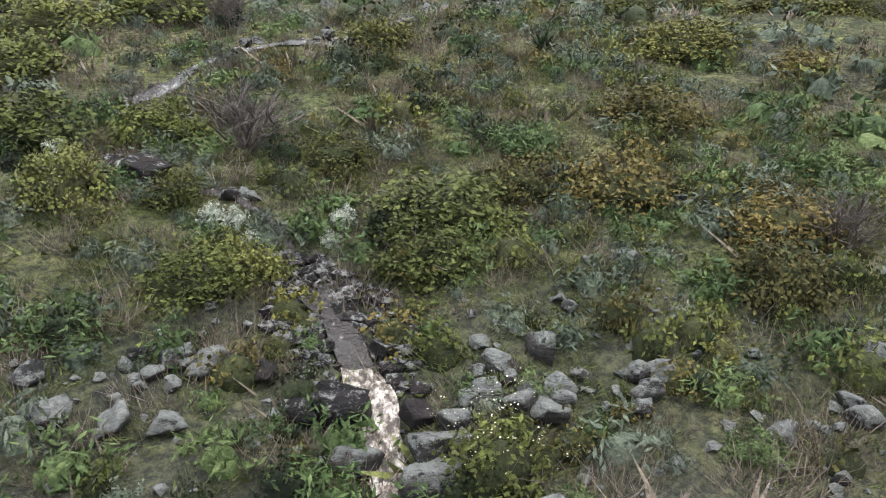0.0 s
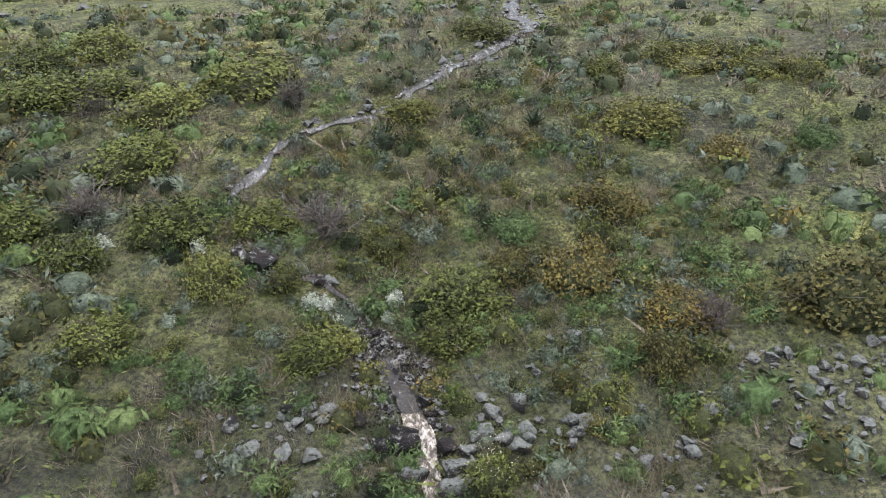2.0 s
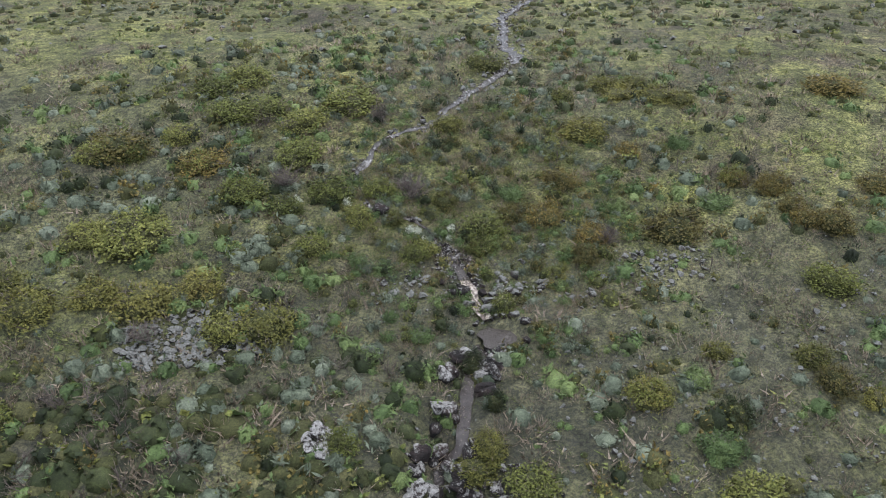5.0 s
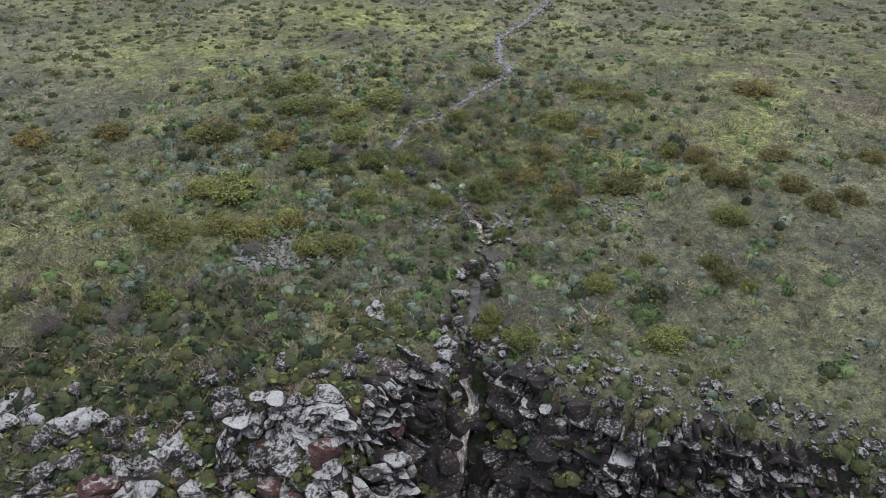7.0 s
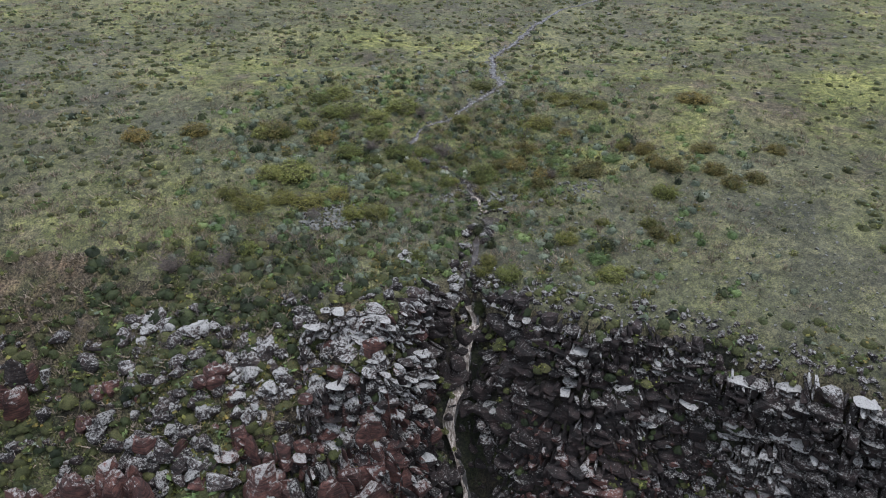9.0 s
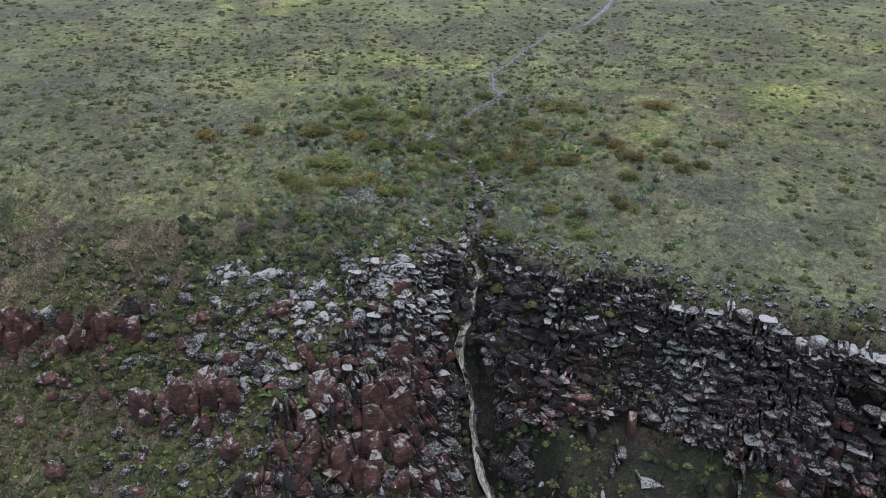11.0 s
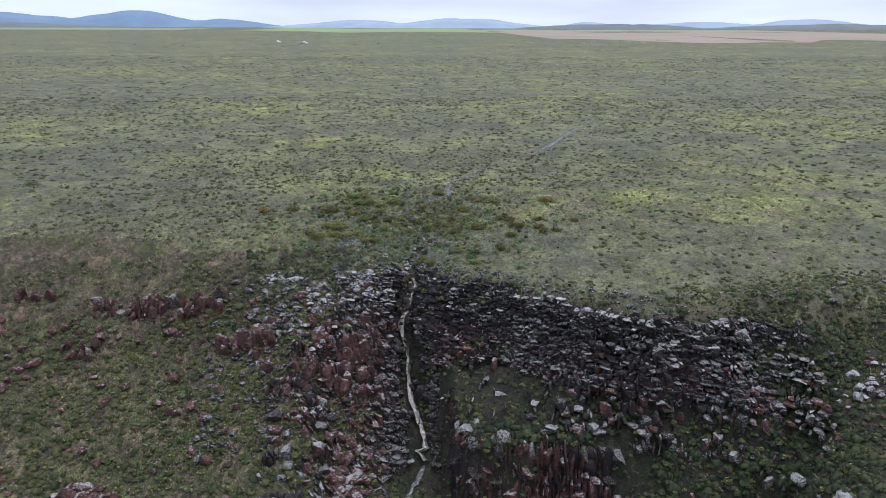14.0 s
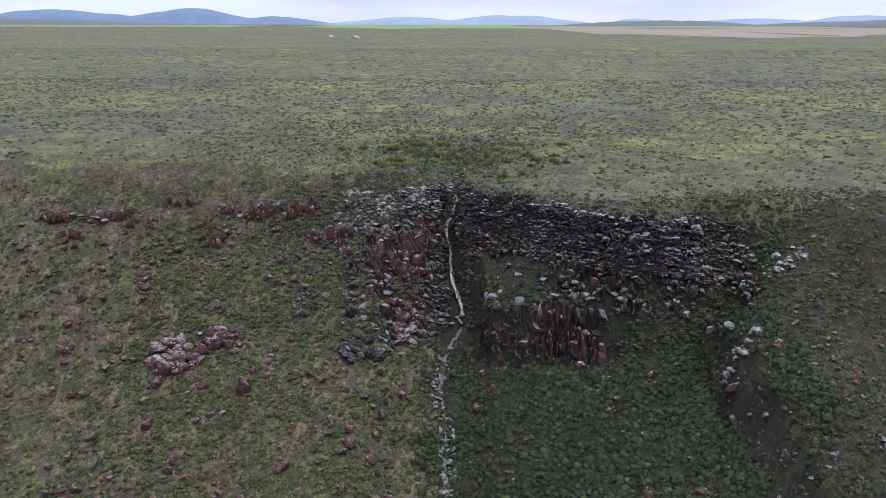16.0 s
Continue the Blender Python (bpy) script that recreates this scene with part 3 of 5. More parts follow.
# ---- rocks ----
def stone_arrays(r, flat=0.7, sharp=16, block=0.0, edge=0.0):
    """An angular stone about one metre across: the hull of scattered points."""
    p = r.normal(size=(sharp, 3))
    p /= np.linalg.norm(p, axis=1)[:, None]
    p = p * (1 - block) + np.clip(p * 2.2, -0.72, 0.72) * block
    p *= r.uniform(0.82, 1.0, (sharp, 1)) * (0.5, 0.5, 0.5 * flat)
    bm = bmesh.new()
    for v in p:
        bm.verts.new(v)
    hull = bmesh.ops.convex_hull(bm, input=bm.verts)
    bmesh.ops.delete(bm, geom=[v for v in bm.verts if not v.link_faces], context="VERTS")
    if edge:
        bmesh.ops.bevel(bm, geom=bm.edges[:], offset=edge, segments=1, affect="EDGES")
    bmesh.ops.triangulate(bm, faces=bm.faces[:])
    bm.verts.index_update()
    verts = np.array([v.co for v in bm.verts])
    faces = np.array([[v.index for v in f.verts] for f in bm.faces])
    bm.free()
    return verts, faces


def lump_arrays(r, flat=0.75, planes=9, depth=0.36, rough=0.05, fine=3):
    """A worn boulder: a ball cut flat by several planes and roughened."""
    bm = bmesh.new()
    bmesh.ops.create_icosphere(bm, subdivisions=fine, radius=0.5)
    verts = np.array([v.co for v in bm.verts])
    bm.verts.index_update()
    faces = np.array([[v.index for v in f.verts] for f in bm.faces])
    bm.free()
    for _ in range(planes):
        d = r.normal(size=3) * (1, 1, 0.8)
        d /= np.linalg.norm(d)
        over = np.maximum(verts @ d - r.uniform(depth * 0.8, depth * 1.25), 0)
        verts = verts - over[:, None] * d * 0.93
    shake = np.array([noise.noise(Vector(v) * 3.1 + Vector((r.rand() * 0, 0, 5))) * 1.4 + noise.noise(Vector(v) * 8) * 0.6 for v in verts])
    verts = verts * (1 + shake[:, None] * rough * 2) * (1, 1, flat)
    return verts / (np.ptp(verts[:, 0]) or 1), faces


SMALL_STONES = [stone_arrays(rng, 0.72, 12) for _ in range(6)]
ROUND_STONES = [lump_arrays(rng, 0.72, 12, 0.30, 0.07) for _ in range(9)]
WET_BLOCKS = [lump_arrays(rng, 0.8, 9, 0.27) for _ in range(6)]
BLOCKS = [lump_arrays(rng, 0.72, 12, 0.27, 0.08, 2) for _ in range(12)]
SLABS = [lump_arrays(rng, 0.36, 12, 0.3, 0.07, 2) for _ in range(8)]
COLUMNS = [lump_arrays(rng, 1.7, 12, 0.25, 0.06, 2) for _ in range(8)]
STONE_MESHES = {}


def stone_mesh(pool, k, mat, name):
    key = (id(pool), k, mat.name, name)
    if key not in STONE_MESHES:
        STONE_MESHES[key] = mesh_from(name, *pool[k], mat, len(pool[k][0]) > 100)
    return STONE_MESHES[key]


def set_stone(name, pool, mat, x, y, size, r, tilt=14, sink=0.15, label="", group="", stretch=None):
    z = float(ground_at(x, y)) + size * (0.5 - sink) * (0.36 if pool is SLABS else 0.72 if pool is not COLUMNS else 1.4) - size * 0.08
    sx, sy, sz = stretch or (r.uniform(0.85, 1.25), r.uniform(0.8, 1.1), r.uniform(0.8, 1.2))
    m = pose(x, y, z, r.uniform(-tilt, tilt), r.uniform(-tilt, tilt), r.uniform(0, 360)) @ Matrix.Diagonal((size * sx, size * sy, size * sz, 1))
    me = stone_mesh(pool, r.randint(len(pool)), mat, name)
    ob = thing(name, me, label, "boulder", group) if label else new(name, me)
    ob.matrix_world = m
    return ob


def heap(name, pool, mat, x0, x1, y0, y1, count, low, high, r, label, steep=None, tilt=16, power=2.0, keep=None):
    """Many stones joined in one mesh, as loose rubble."""
    vs, fs, ts, base, made = [], [], [], 0, 0
    for _ in range(count * 8):
        if made >= count:
            break
        x, y = r.uniform(x0, x1), r.uniform(y0, y1)
        if steep is not None and steep_at(x, y) < steep:
            continue
        if keep is not None and not keep(x, y):
            continue
        made += 1
        v, f = pool[r.randint(len(pool))]
        size = low + (high - low) * r.rand() ** power
        m = pose(x, y, float(ground_at(x, y)) + size * 0.12, r.uniform(-tilt, tilt), r.uniform(-tilt, tilt), r.uniform(0, 360)) @ Matrix.Diagonal((size * r.uniform(0.8, 1.3), size, size * r.uniform(0.8, 1.2), 1))
        m = np.array(m)
        vs.append(v @ m[:3, :3].T + m[:3, 3])
        fs.append(f + base)
        base += len(v)
    if vs:
        thing(name, mesh_from(name, np.concatenate(vs), np.concatenate(fs), mat), label, "rocks", kind="stuff")


WEST_STONES = [(-2.53, -2.06, 0.35), (-2.67, -2.22, 0.35), (-2.17, -2.16, 0.38), (-2.21, -2.41, 0.36), (-2.85, -2.5, 0.34), (-3.26, -2.32, 0.21), (-4.38, -2.62, 0.4), (-3.89, -3.38, 0.46), (-3.07, -3.37, 0.41), (-2.43, -3.44, 0.48), (-3.24, -2.93, 0.19), (-2.98, -2.72, 0.22),
               (-2.54, -2.72, 0.26), (-3.79, -2.57, 0.14), (-3.52, -2.55, 0.17), (-2.44, -2.26, 0.26), (-2.85, -1.96, 0.21)]
EAST_STONES = [(1.84, -2.34, 0.39), (1.95, -2.58, 0.31), (1.51, -2.45, 0.34), (1.58, -2.81, 0.53), (1.36, -2.98, 0.41), (2.5, -2.91, 0.53), (2.1, -2.9, 0.27), (2.26, -2.95, 0.22), (2.3, -3.09, 0.24), (2.52, -3.15, 0.32), (2, -3.18, 0.47), (2.32, -3.43, 0.54),
               (2.44, -2.13, 0.5), (1.63, -1.86, 0.3), (3.06, -1.34, 0.32), (2.89, -2.68, 0.29), (3.65, -2.85, 0.36), (3.92, -2.92, 0.38), (3.68, -3.19, 0.42), (3.52, -3.49, 0.4), (3.09, -3.35, 0.24), (4.21, -0.26, 0.39), (4, -0.66, 0.25), (3.56, -0.35, 0.23),
               (6.96, -2.88, 0.37), (6.13, -3.78, 0.37), (6.07, -4.06, 0.39), (4.46, -3.93, 0.24), (5.02, -4.2, 0.4), (3.61, -4.49, 0.21), (5.35, -4.97, 0.29)]
WET_STONES = [(-0.46, -2.68, 0.57), (-0.4, -3.05, 0.68), (-0.91, -3.04, 0.48), (-1.39, -2.44, 0.46), (-0.13, -3.84, 0.53), (0.68, -3.19, 0.4), (0.81, -3.85, 0.61), (0.82, -4.31, 0.73), (0.22, -1.61, 0.34), (-0.65, -1.57, 0.26), (0.04, -1.05, 0.17), (0.67, -2.59, 0.33),
              (-3.13, -2.06, 0.27), (-4.24, 3.27, 0.73), (-2.59, 2.43, 0.46), (-0.79, -1.44, 0.27), (0.32, -1.97, 0.34), (1.08, -3.37, 0.39), (1.09, -3.79, 0.41)]
for x, y, w in WEST_STONES + EAST_STONES:
    set_stone("boulder", ROUND_STONES, GREY_ROCK, x, y, w * 1.02, rng, label="rounded grey boulder spotted with pale lichen", group="boulders beside the stream")
for n, (x, y, w) in enumerate(WET_STONES):
    pale = n in (4, 6, 7, 17, 18)
    set_stone("boulder", WET_BLOCKS, GREY_ROCK if pale else DARK_ROCK, x, y, w * 1.1, rng, sink=0.1,
              label="pale lichened boulder at the cascade's foot" if pale else "dark wet boulder at the stream's edge", group="boulders in the stream")
for _ in range(26):
    a = rng.uniform(0, 6.28)
    set_stone("boulder", WET_BLOCKS, GREY_ROCK if rng.rand() < 0.5 else DARK_ROCK, POOL[0] + math.cos(a) * 1.45, POOL[1] + math.sin(a) * 1.15, rng.uniform(0.2, 0.55), rng,
              label="angular boulder on the pool's edge", group="boulders round the pool")
for _ in range(60):
    k = rng.randint(len(OUTLET) - 1)
    f = rng.rand()
    x, y = (OUTLET[k][c] * (1 - f) + OUTLET[k + 1][c] * f for c in (0, 1))
    s = rng.choice((-1, 1)) * rng.uniform(0.35, 1.3)
    set_stone("boulder", WET_BLOCKS, WALL_ROCK if rng.rand() < 0.55 else DARK_ROCK, x + s, y + rng.uniform(-0.3, 0.3), rng.uniform(0.35, 1.0), rng,
              label="angular boulder in the rocky stream outlet", group="boulders at the stream outlet")

# The broken cliffs, with their separate blocks.
lead = {}


def crag(name, label, pool, mat, x, y, size, tilt=10, stretch=None):
    if name not in lead:
        lead[name] = set_stone(name, pool, mat, x, y, size, rng, tilt, stretch=stretch)
        lead[name].name = name
        tagged(lead[name], label, "rock outcrop", kind="structure")
        return
    ob = set_stone("rock", pool, mat, x, y, size, rng, tilt, stretch=stretch)
    world_pose = ob.matrix_world.copy()
    ob.parent = lead[name]
    ob.matrix_parent_inverse = lead[name].matrix_world.inverted()
    ob.matrix_world = world_pose


def outcrop(name, label, pool, mat, cx, cy, rx, ry, count, low, high, tilt=10, stretch=None):
    for _ in range(count):
        a, d = rng.uniform(0, 6.28), math.sqrt(rng.rand())
        crag(name, label, pool, mat, cx + math.cos(a) * d * rx, cy + math.sin(a) * d * ry, rng.uniform(low, high), tilt, stretch)


def face_y(x, z, y1=-62.0):
    """Where the land at x first falls to the height z, walking out from the rim."""
    table = np.array(SECTIONS, float)
    ys = np.arange(float(np.interp(x, table[:, 0], table[:, 1])) + 1.2, y1, -0.25)
    under = ground_at(np.full(len(ys), float(x)), ys) < z
    return float(ys[np.argmax(under)]) if under.any() else None


def boxy(r):
    """A weathered block with broken corners and a cracked, uneven outline, one metre each way."""
    p = r.uniform(-0.5, 0.5, (34, 3))
    axis = r.randint(3, size=34)
    p[np.arange(34), axis] = np.where(r.rand(34) < 0.5, -0.5, 0.5) * r.uniform(0.84, 1.0, 34)
    p[:, :2] *= 1.0 - 0.3 * (np.abs(p[:, :1]) + np.abs(p[:, 1:2])) ** 3 * r.uniform(0.2, 1.0, (34, 1))
    bm = bmesh.new()
    for v in p:
        bm.verts.new(v)
    bmesh.ops.convex_hull(bm, input=bm.verts)
    bmesh.ops.delete(bm, geom=[v for v in bm.verts if not v.link_faces], context="VERTS")
    bm.verts.index_update()
    verts, faces = np.array([v.co for v in bm.verts]), np.array([[v.index for v in f.verts] for f in bm.faces])
    bm.free()
    return verts, faces


BOXES = [boxy(rng) for _ in range(16)]
LUMPY = [lump_arrays(rng, 1.0, 14, 0.27, 0.07, 2) for _ in range(10)]
MIXED = BOXES[:8] + LUMPY
FACES = {}


def cliff_line(x, level):
    """Where the smooth face of the land passes the height level, coming from the plateau."""
    key = round(x * 2)
    if key not in FACES:
        table = np.array(SECTIONS, float)
        ys = np.arange(float(np.interp(key / 2, table[:, 0], table[:, 1])) + 2, -66, -0.2)
        FACES[key] = (ys, np.minimum.accumulate(lay(np.full(len(ys), key / 2), ys)))
    ys, zs = FACES[key]
    return float(np.interp(-level, -zs, ys))


def fall_x(y):
    p = np.array(FALL + BURN)[::-1]
    return float(np.interp(y, p[:, 1], p[:, 0]))


def wall(name, label, x0, x1, top, down, length, thick, stone, out=0.8, deep=2.6, gap=0.0, parts=0, tilt=6, slabs=0.1, pool=None, bench_share=0.3):
    """A cliff of stacked strata: blocks, course upon course, with buttresses and recesses."""
    batches = {}
    pool = pool or MIXED
    z = 0.0
    while z < down:
        x = x0 + rng.uniform(-length, 0)
        rise = thick * rng.uniform(0.6, 1.45)
        while x < x1:
            long_ = length * 0.3 + length * 2.2 * rng.rand() ** 2.6
            x += long_ * 0.5
            level = top(x) - z + float(lumps(x, z, 6, 45)) * 0.9 + float(lumps(x, z, 1.7, 47)) * 0.8 + rng.normal() * 0.14 - (rng.rand() * 1.2 if z < 1 else 0)
            level = min(level, top(x) + 0.1)
            if gap and rng.rand() < gap + 0.55 * float(lumps(x, z * 1.6, 5, 46)):
                x += long_ * 0.45
                continue
            phase = float(lumps(x, 0, 9, 48)) * 2.5
            bench = (math.floor((level + phase) / 4.6) + 0.12) * 4.6 - phase
            flat = level * (1 - bench_share) + max(bench, top(x) - down) * bench_share
            y, ya, yb = (cliff_line(x + d, flat) for d in (0, -2, 2))
            turn = math.degrees(math.atan2(np.clip(yb - ya, -4, 4), 4.0))
            push = out * (float(lumps(x, z * 0.08, 4.6, 43)) * 1.35 + float(lumps(x, z * 0.12, 1.6, 44)) * 0.55 + float(lumps(x * 0.3, z, 0.9, 49)) * 0.22 + rng.normal() * 0.1) + 0.3
            push = max(push, 0.1 + rng.rand() * 0.15)
            if abs(x - fall_x(y)) < 2.2 and y < -14:
                y, push = cliff_line(x, level), -0.5
                if abs(x - fall_x(y)) < 0.7 + long_ * 0.4:
                    x += long_ * 0.5
                    continue
            mat = stone(x, z / down, rng)
            slab = rng.rand() < slabs
            high = rise * (rng.uniform(0.35, 0.6) if slab else rng.uniform(0.7, 1.5) if rng.rand() < 0.7 else rng.uniform(1.6, 3.2))
            push += 0.3 if slab else 0
            lean = radians(turn)
            m = pose(x + math.sin(lean) * (push - deep * 0.5), y - math.cos(lean) * (push - deep * 0.5), level - (high - rise) * 0.4, rng.uniform(-tilt, tilt) * 0.6, rng.normal() * tilt * 0.6, turn + rng.normal() * 7) @ Matrix.Diagonal((long_ * (1.45 if slab else 1.2), deep, high * 1.25, 1))
            k = rng.randint(len(pool))
            kept = lead.setdefault(name + "_parts", [])
            if len(kept) < parts:
                ob = new("rock" if name in lead else name, stone_mesh(pool, k, mat, "rock"))
                ob.matrix_world = m
                if name in lead:
                    ob.parent = lead[name]
                    ob.matrix_parent_inverse = lead[name].matrix_world.inverted()
                    ob.matrix_world = m
                else:
                    lead[name] = tagged(ob, label, "rock outcrop", kind="structure")
                kept.append(ob)
            else:
                v, f = pool[k]
                vs, fs, base = batches.setdefault(mat.name, ([], [], [0, mat]))
                mm = np.array(m)
                vs.append(v @ mm[:3, :3].T + mm[:3, 3])
                fs.append(f + base[0])
                base[0] += len(v)
            x += long_ * 0.5
        z += rise * 0.92
    for vs, fs, (_, mat) in batches.values():
        thing("strata", mesh_from("strata", np.concatenate(vs), np.concatenate(fs), mat), label, "rocks", kind="stuff")


def rim_z(x):
    table = np.array(SECTIONS, float)
    return float(np.interp(x, table[:, 0], table[:, 2])) - 0.1


def ledge_z(x, n):
    table = np.array(SECTIONS, float)
    return float(np.interp(x, table[:, 0], table[:, 2 * n + 2]))


def pale_above(x, f, r):
    """Dark strata with bands and patches of lichen-white stone above, reddish stone below."""
    patchy = float(lumps(x, f * 26, 2.6, 42)) * 0.6 + float(lumps(x * 0.35, f * 26, 1.3, 57)) * 0.55
    pale = (0.27 if f > 0.06 else 0.6) + patchy * 0.6 - 0.12 * f - (0.2 if x < 9 else 0)
    if r.rand() < pale:
        return PALE_ROCK if r.rand() < 0.5 else WALL_ROCK
    return RED_ROCK if f > 0.5 and r.rand() < 0.16 + 0.5 * (f - 0.5) else DARK_ROCK


def whitish(x, f, r):
    patchy = float(lumps(x, f * 9, 2.4, 58)) * 0.5
    return PALE_ROCK if r.rand() < 0.85 - 0.5 * f + patchy else RED_ROCK if r.rand() < 0.35 else WALL_ROCK if r.rand() < 0.5 else DARK_ROCK


def reddish(x, f, r):
    return RED_ROCK if r.rand() < 0.62 else WALL_ROCK if r.rand() < 0.7 else PALE_ROCK


# Mostly the dark stone, with a little lichened cliff rock.
def darkish(x, f, r):
    return DARK_ROCK if r.rand() < 0.85 else WALL_ROCK


wall("cliff_east", "dark layered cliff with pale lichen on its ledges", 0.6, 13.5, rim_z, 13.5, 0.62, 0.4, pale_above, 1.3, 1.6, 0, 295, 4, 0.14)
wall("cliff_middle", "tall dark layered cliff with pale lichen on its ledges", 13, 27, rim_z, 13.5, 0.62, 0.4, pale_above, 1.3, 1.6, 0, 295, 4, 0.14)
wall("cliff_far_east", "dark layered cliff running towards the side valley", 26, 44, rim_z, 12.5, 0.75, 0.48, pale_above, 1.5, 1.8, 0.02, 295, 4, 0.14)
wall("cliff_end", "dark layered cliff dying out in the side valley", 43.5, 60, rim_z, 12.5, 0.75, 0.48, pale_above, 1.5, 1.8, 0.02, 295, 4, 0.14)
wall("cliff_gully", "dark wet rock walls beside the waterfall", -7.5, 1.2, rim_z, 30, 0.8, 0.55, darkish, 0.9, 2.2, 0.0, 295)
wall("cliff_white", "pale blocky wall under the western rim", -16, -6.6, rim_z, 9, 0.5, 0.4, whitish, 1.0, 1.2, 0.14, 295, 9, 0.15, LUMPY, 0.6)
wall("cliff_red", "red blocky wall below the pale outcrop", -25, -6.5, lambda x: rim_z(x) - 6, 14, 0.58, 0.95, reddish, 1.1, 1.7, 0.4, 295, 7, 0.1, LUMPY, 0.5)
wall("cliff_base", "dark red blocks low on the eastern cliff", 0, 54, lambda x: rim_z(x) - 10.5, 10, 0.85, 0.8, lambda x, f, r: RED_ROCK if r.rand() < 0.25 else WALL_ROCK if r.rand() < 0.35 else DARK_ROCK, 0.8, 2.2, 0.62, 200, 7)
wall("cliff_lower", "dark red cliff of upright blocks above the valley floor", 3.5, 29, lambda x: ledge_z(x, 2) + 0.4, 12.5, 0.9, 1.9, lambda x, f, r: WALL_ROCK if f < 0.12 and r.rand() < 0.6 else RED_ROCK if r.rand() < 0.72 else DARK_ROCK, 0.9, 2.6, 0, 295, 6, 0.05, LUMPY, 0.15)
wall("cliff_buttress", "red buttress with pale ledges beside the gully", -27, -7, lambda x: ledge_z(x, 2) - 2.0, 14, 1.0, 1.0, lambda x, f, r: WALL_ROCK if r.rand() < 0.35 else RED_ROCK if r.rand() < 0.5 else DARK_ROCK, 1.0, 2.4, 0.42, 295, 6)
wall("outcrop_red_band", "band of red upright rocks with white tops", -106, -77, lambda x: ledge_z(x, 1) + 1.0 + 0.8 * float(lumps(x, 0, 7, 61)), 3.0, 1.0, 1.2, lambda x, f, r: PALE_ROCK if f < 0.2 and r.rand() < 0.4 else RED_ROCK, 0.8, 1.7, 0.55, 150, 9, 0.1, LUMPY, 0.5)
wall("outcrop_red_band", "band of red upright rocks with white tops", -61, -36, lambda x: ledge_z(x, 1) + 1.0 + 0.8 * float(lumps(x, 0, 7, 61)), 3.0, 1.0, 1.2, lambda x, f, r: PALE_ROCK if f < 0.2 and r.rand() < 0.4 else RED_ROCK, 0.8, 1.7, 0.55, 290, 9, 0.1, LUMPY, 0.5)
outcrop("outcrop_white", "pale lichen-covered outcrop of stacked slabs at the rim", SLABS, PALE_ROCK, -11.5, -19.3, 2.6, 1.3, 70, 0.8, 1.9)
outcrop("outcrop_white", "", BLOCKS, PALE_ROCK, -12.9, -22.4, 3.2, 2.2, 60, 0.6, 1.6, 18)
outcrop("outcrop_west", "pale broken outcrop above the scrub slope", BLOCKS, PALE_ROCK, -28.2, -16.4, 2.2, 1.3, 16, 0.5, 1.3)
outcrop("outcrop_west", "", BLOCKS, PALE_ROCK, -24, -17.1, 0.9, 0.7, 10, 0.7, 1.3)
outcrop("outcrop_west", "", BLOCKS, PALE_ROCK, -19.4, -21.2, 2.6, 2.6, 55, 0.6, 1.5, 20)
outcrop("outcrop_west", "", BLOCKS, WALL_ROCK, -27.4, -24.2, 6, 3, 70, 0.6, 1.7, 24)
outcrop("outcrop_lip", "white boulders beside the lip of the waterfall", BLOCKS, PALE_ROCK, -3.4, -14.2, 0.9, 1.0, 14, 0.5, 1.2, 20)
outcrop("outcrop_lip", "", BLOCKS, PALE_ROCK, -0.6, -14.8, 0.7, 0.6, 8, 0.4, 0.9, 20)
outcrop("outcrop_lip", "", BLOCKS, PALE_ROCK, -7.2, -11.9, 0.9, 0.7, 12, 0.4, 0.8, 20)
for cx, cy, n in ((19.5, -29.5, 26), (39.5, -40.5, 14)):
    outcrop("outcrop_ledge", "jutting pale layered ledge on the cliff", SLABS, PALE_ROCK, cx, cy, 2.0, 1.4, n, 1.0, 2.6, 7)
tallish = (1.0, 0.9, 1.25)
for cx, cy, n in ((-52, -18, 26), (-62, -24, 8), (-72, -16, 8), (-87, -20, 22), (-102, -20.5, 18), (-95, -26, 8), (-41, -20, 16)):
    outcrop("outcrop_red_band", "band of red upright rocks with white tops", COLUMNS, RED_ROCK, cx, cy, 4.2, 0.9, n, 0.8, 1.7, 9, tallish)
for cx, cy, n in ((-13.5, -27.6, 16), (-17.7, -27.4, 16), (-10.6, -25.3, 12), (-20.6, -31.3, 10), (-15.6, -30.7, 16), (-9.8, -29.5, 10), (-29.6, -27.3, 12), (-34.4, -26.7, 12)):
    outcrop("outcrop_red_ribs", "red columns of rock below the pale outcrop", COLUMNS, RED_ROCK, cx, cy, 2.4, 1.4, n, 1.0, 2.2, 9, tallish)
outcrop("outcrop_knoll", "red rocky knoll on the scrub slope", BLOCKS, RED_ROCK, -64.1, -50.9, 6, 4, 60, 1.2, 3.6, 14)
outcrop("outcrop_knoll", "", BLOCKS, RED_ROCK, -55.4, -45.3, 4.5, 2, 30, 1.2, 3.2, 12)
outcrop("outcrop_buttress", "dark red buttress beside the gully", BLOCKS, DARK_ROCK, -23.2, -49.8, 4.5, 3, 40, 1.2, 3.0, 12)
outcrop("outcrop_buttress", "", BLOCKS, RED_ROCK, -13.9, -40.5, 4.5, 5, 40, 1.2, 2.8, 14)
outcrop("outcrop_flank", "white boulders on the far flank of the valley", BLOCKS, PALE_ROCK, 53.9, -65.5, 3.2, 1.6, 22, 0.9, 2.4, 18)
outcrop("outcrop_flank", "", BLOCKS, PALE_ROCK, 66, -50, 6, 3, 40, 0.6, 1.7, 18)
set_stone("boulder", COLUMNS, RED_ROCK, -47.6, -57.0, 2.9, rng, 20, label="large fallen red boulder on the slope", group="fallen boulders")
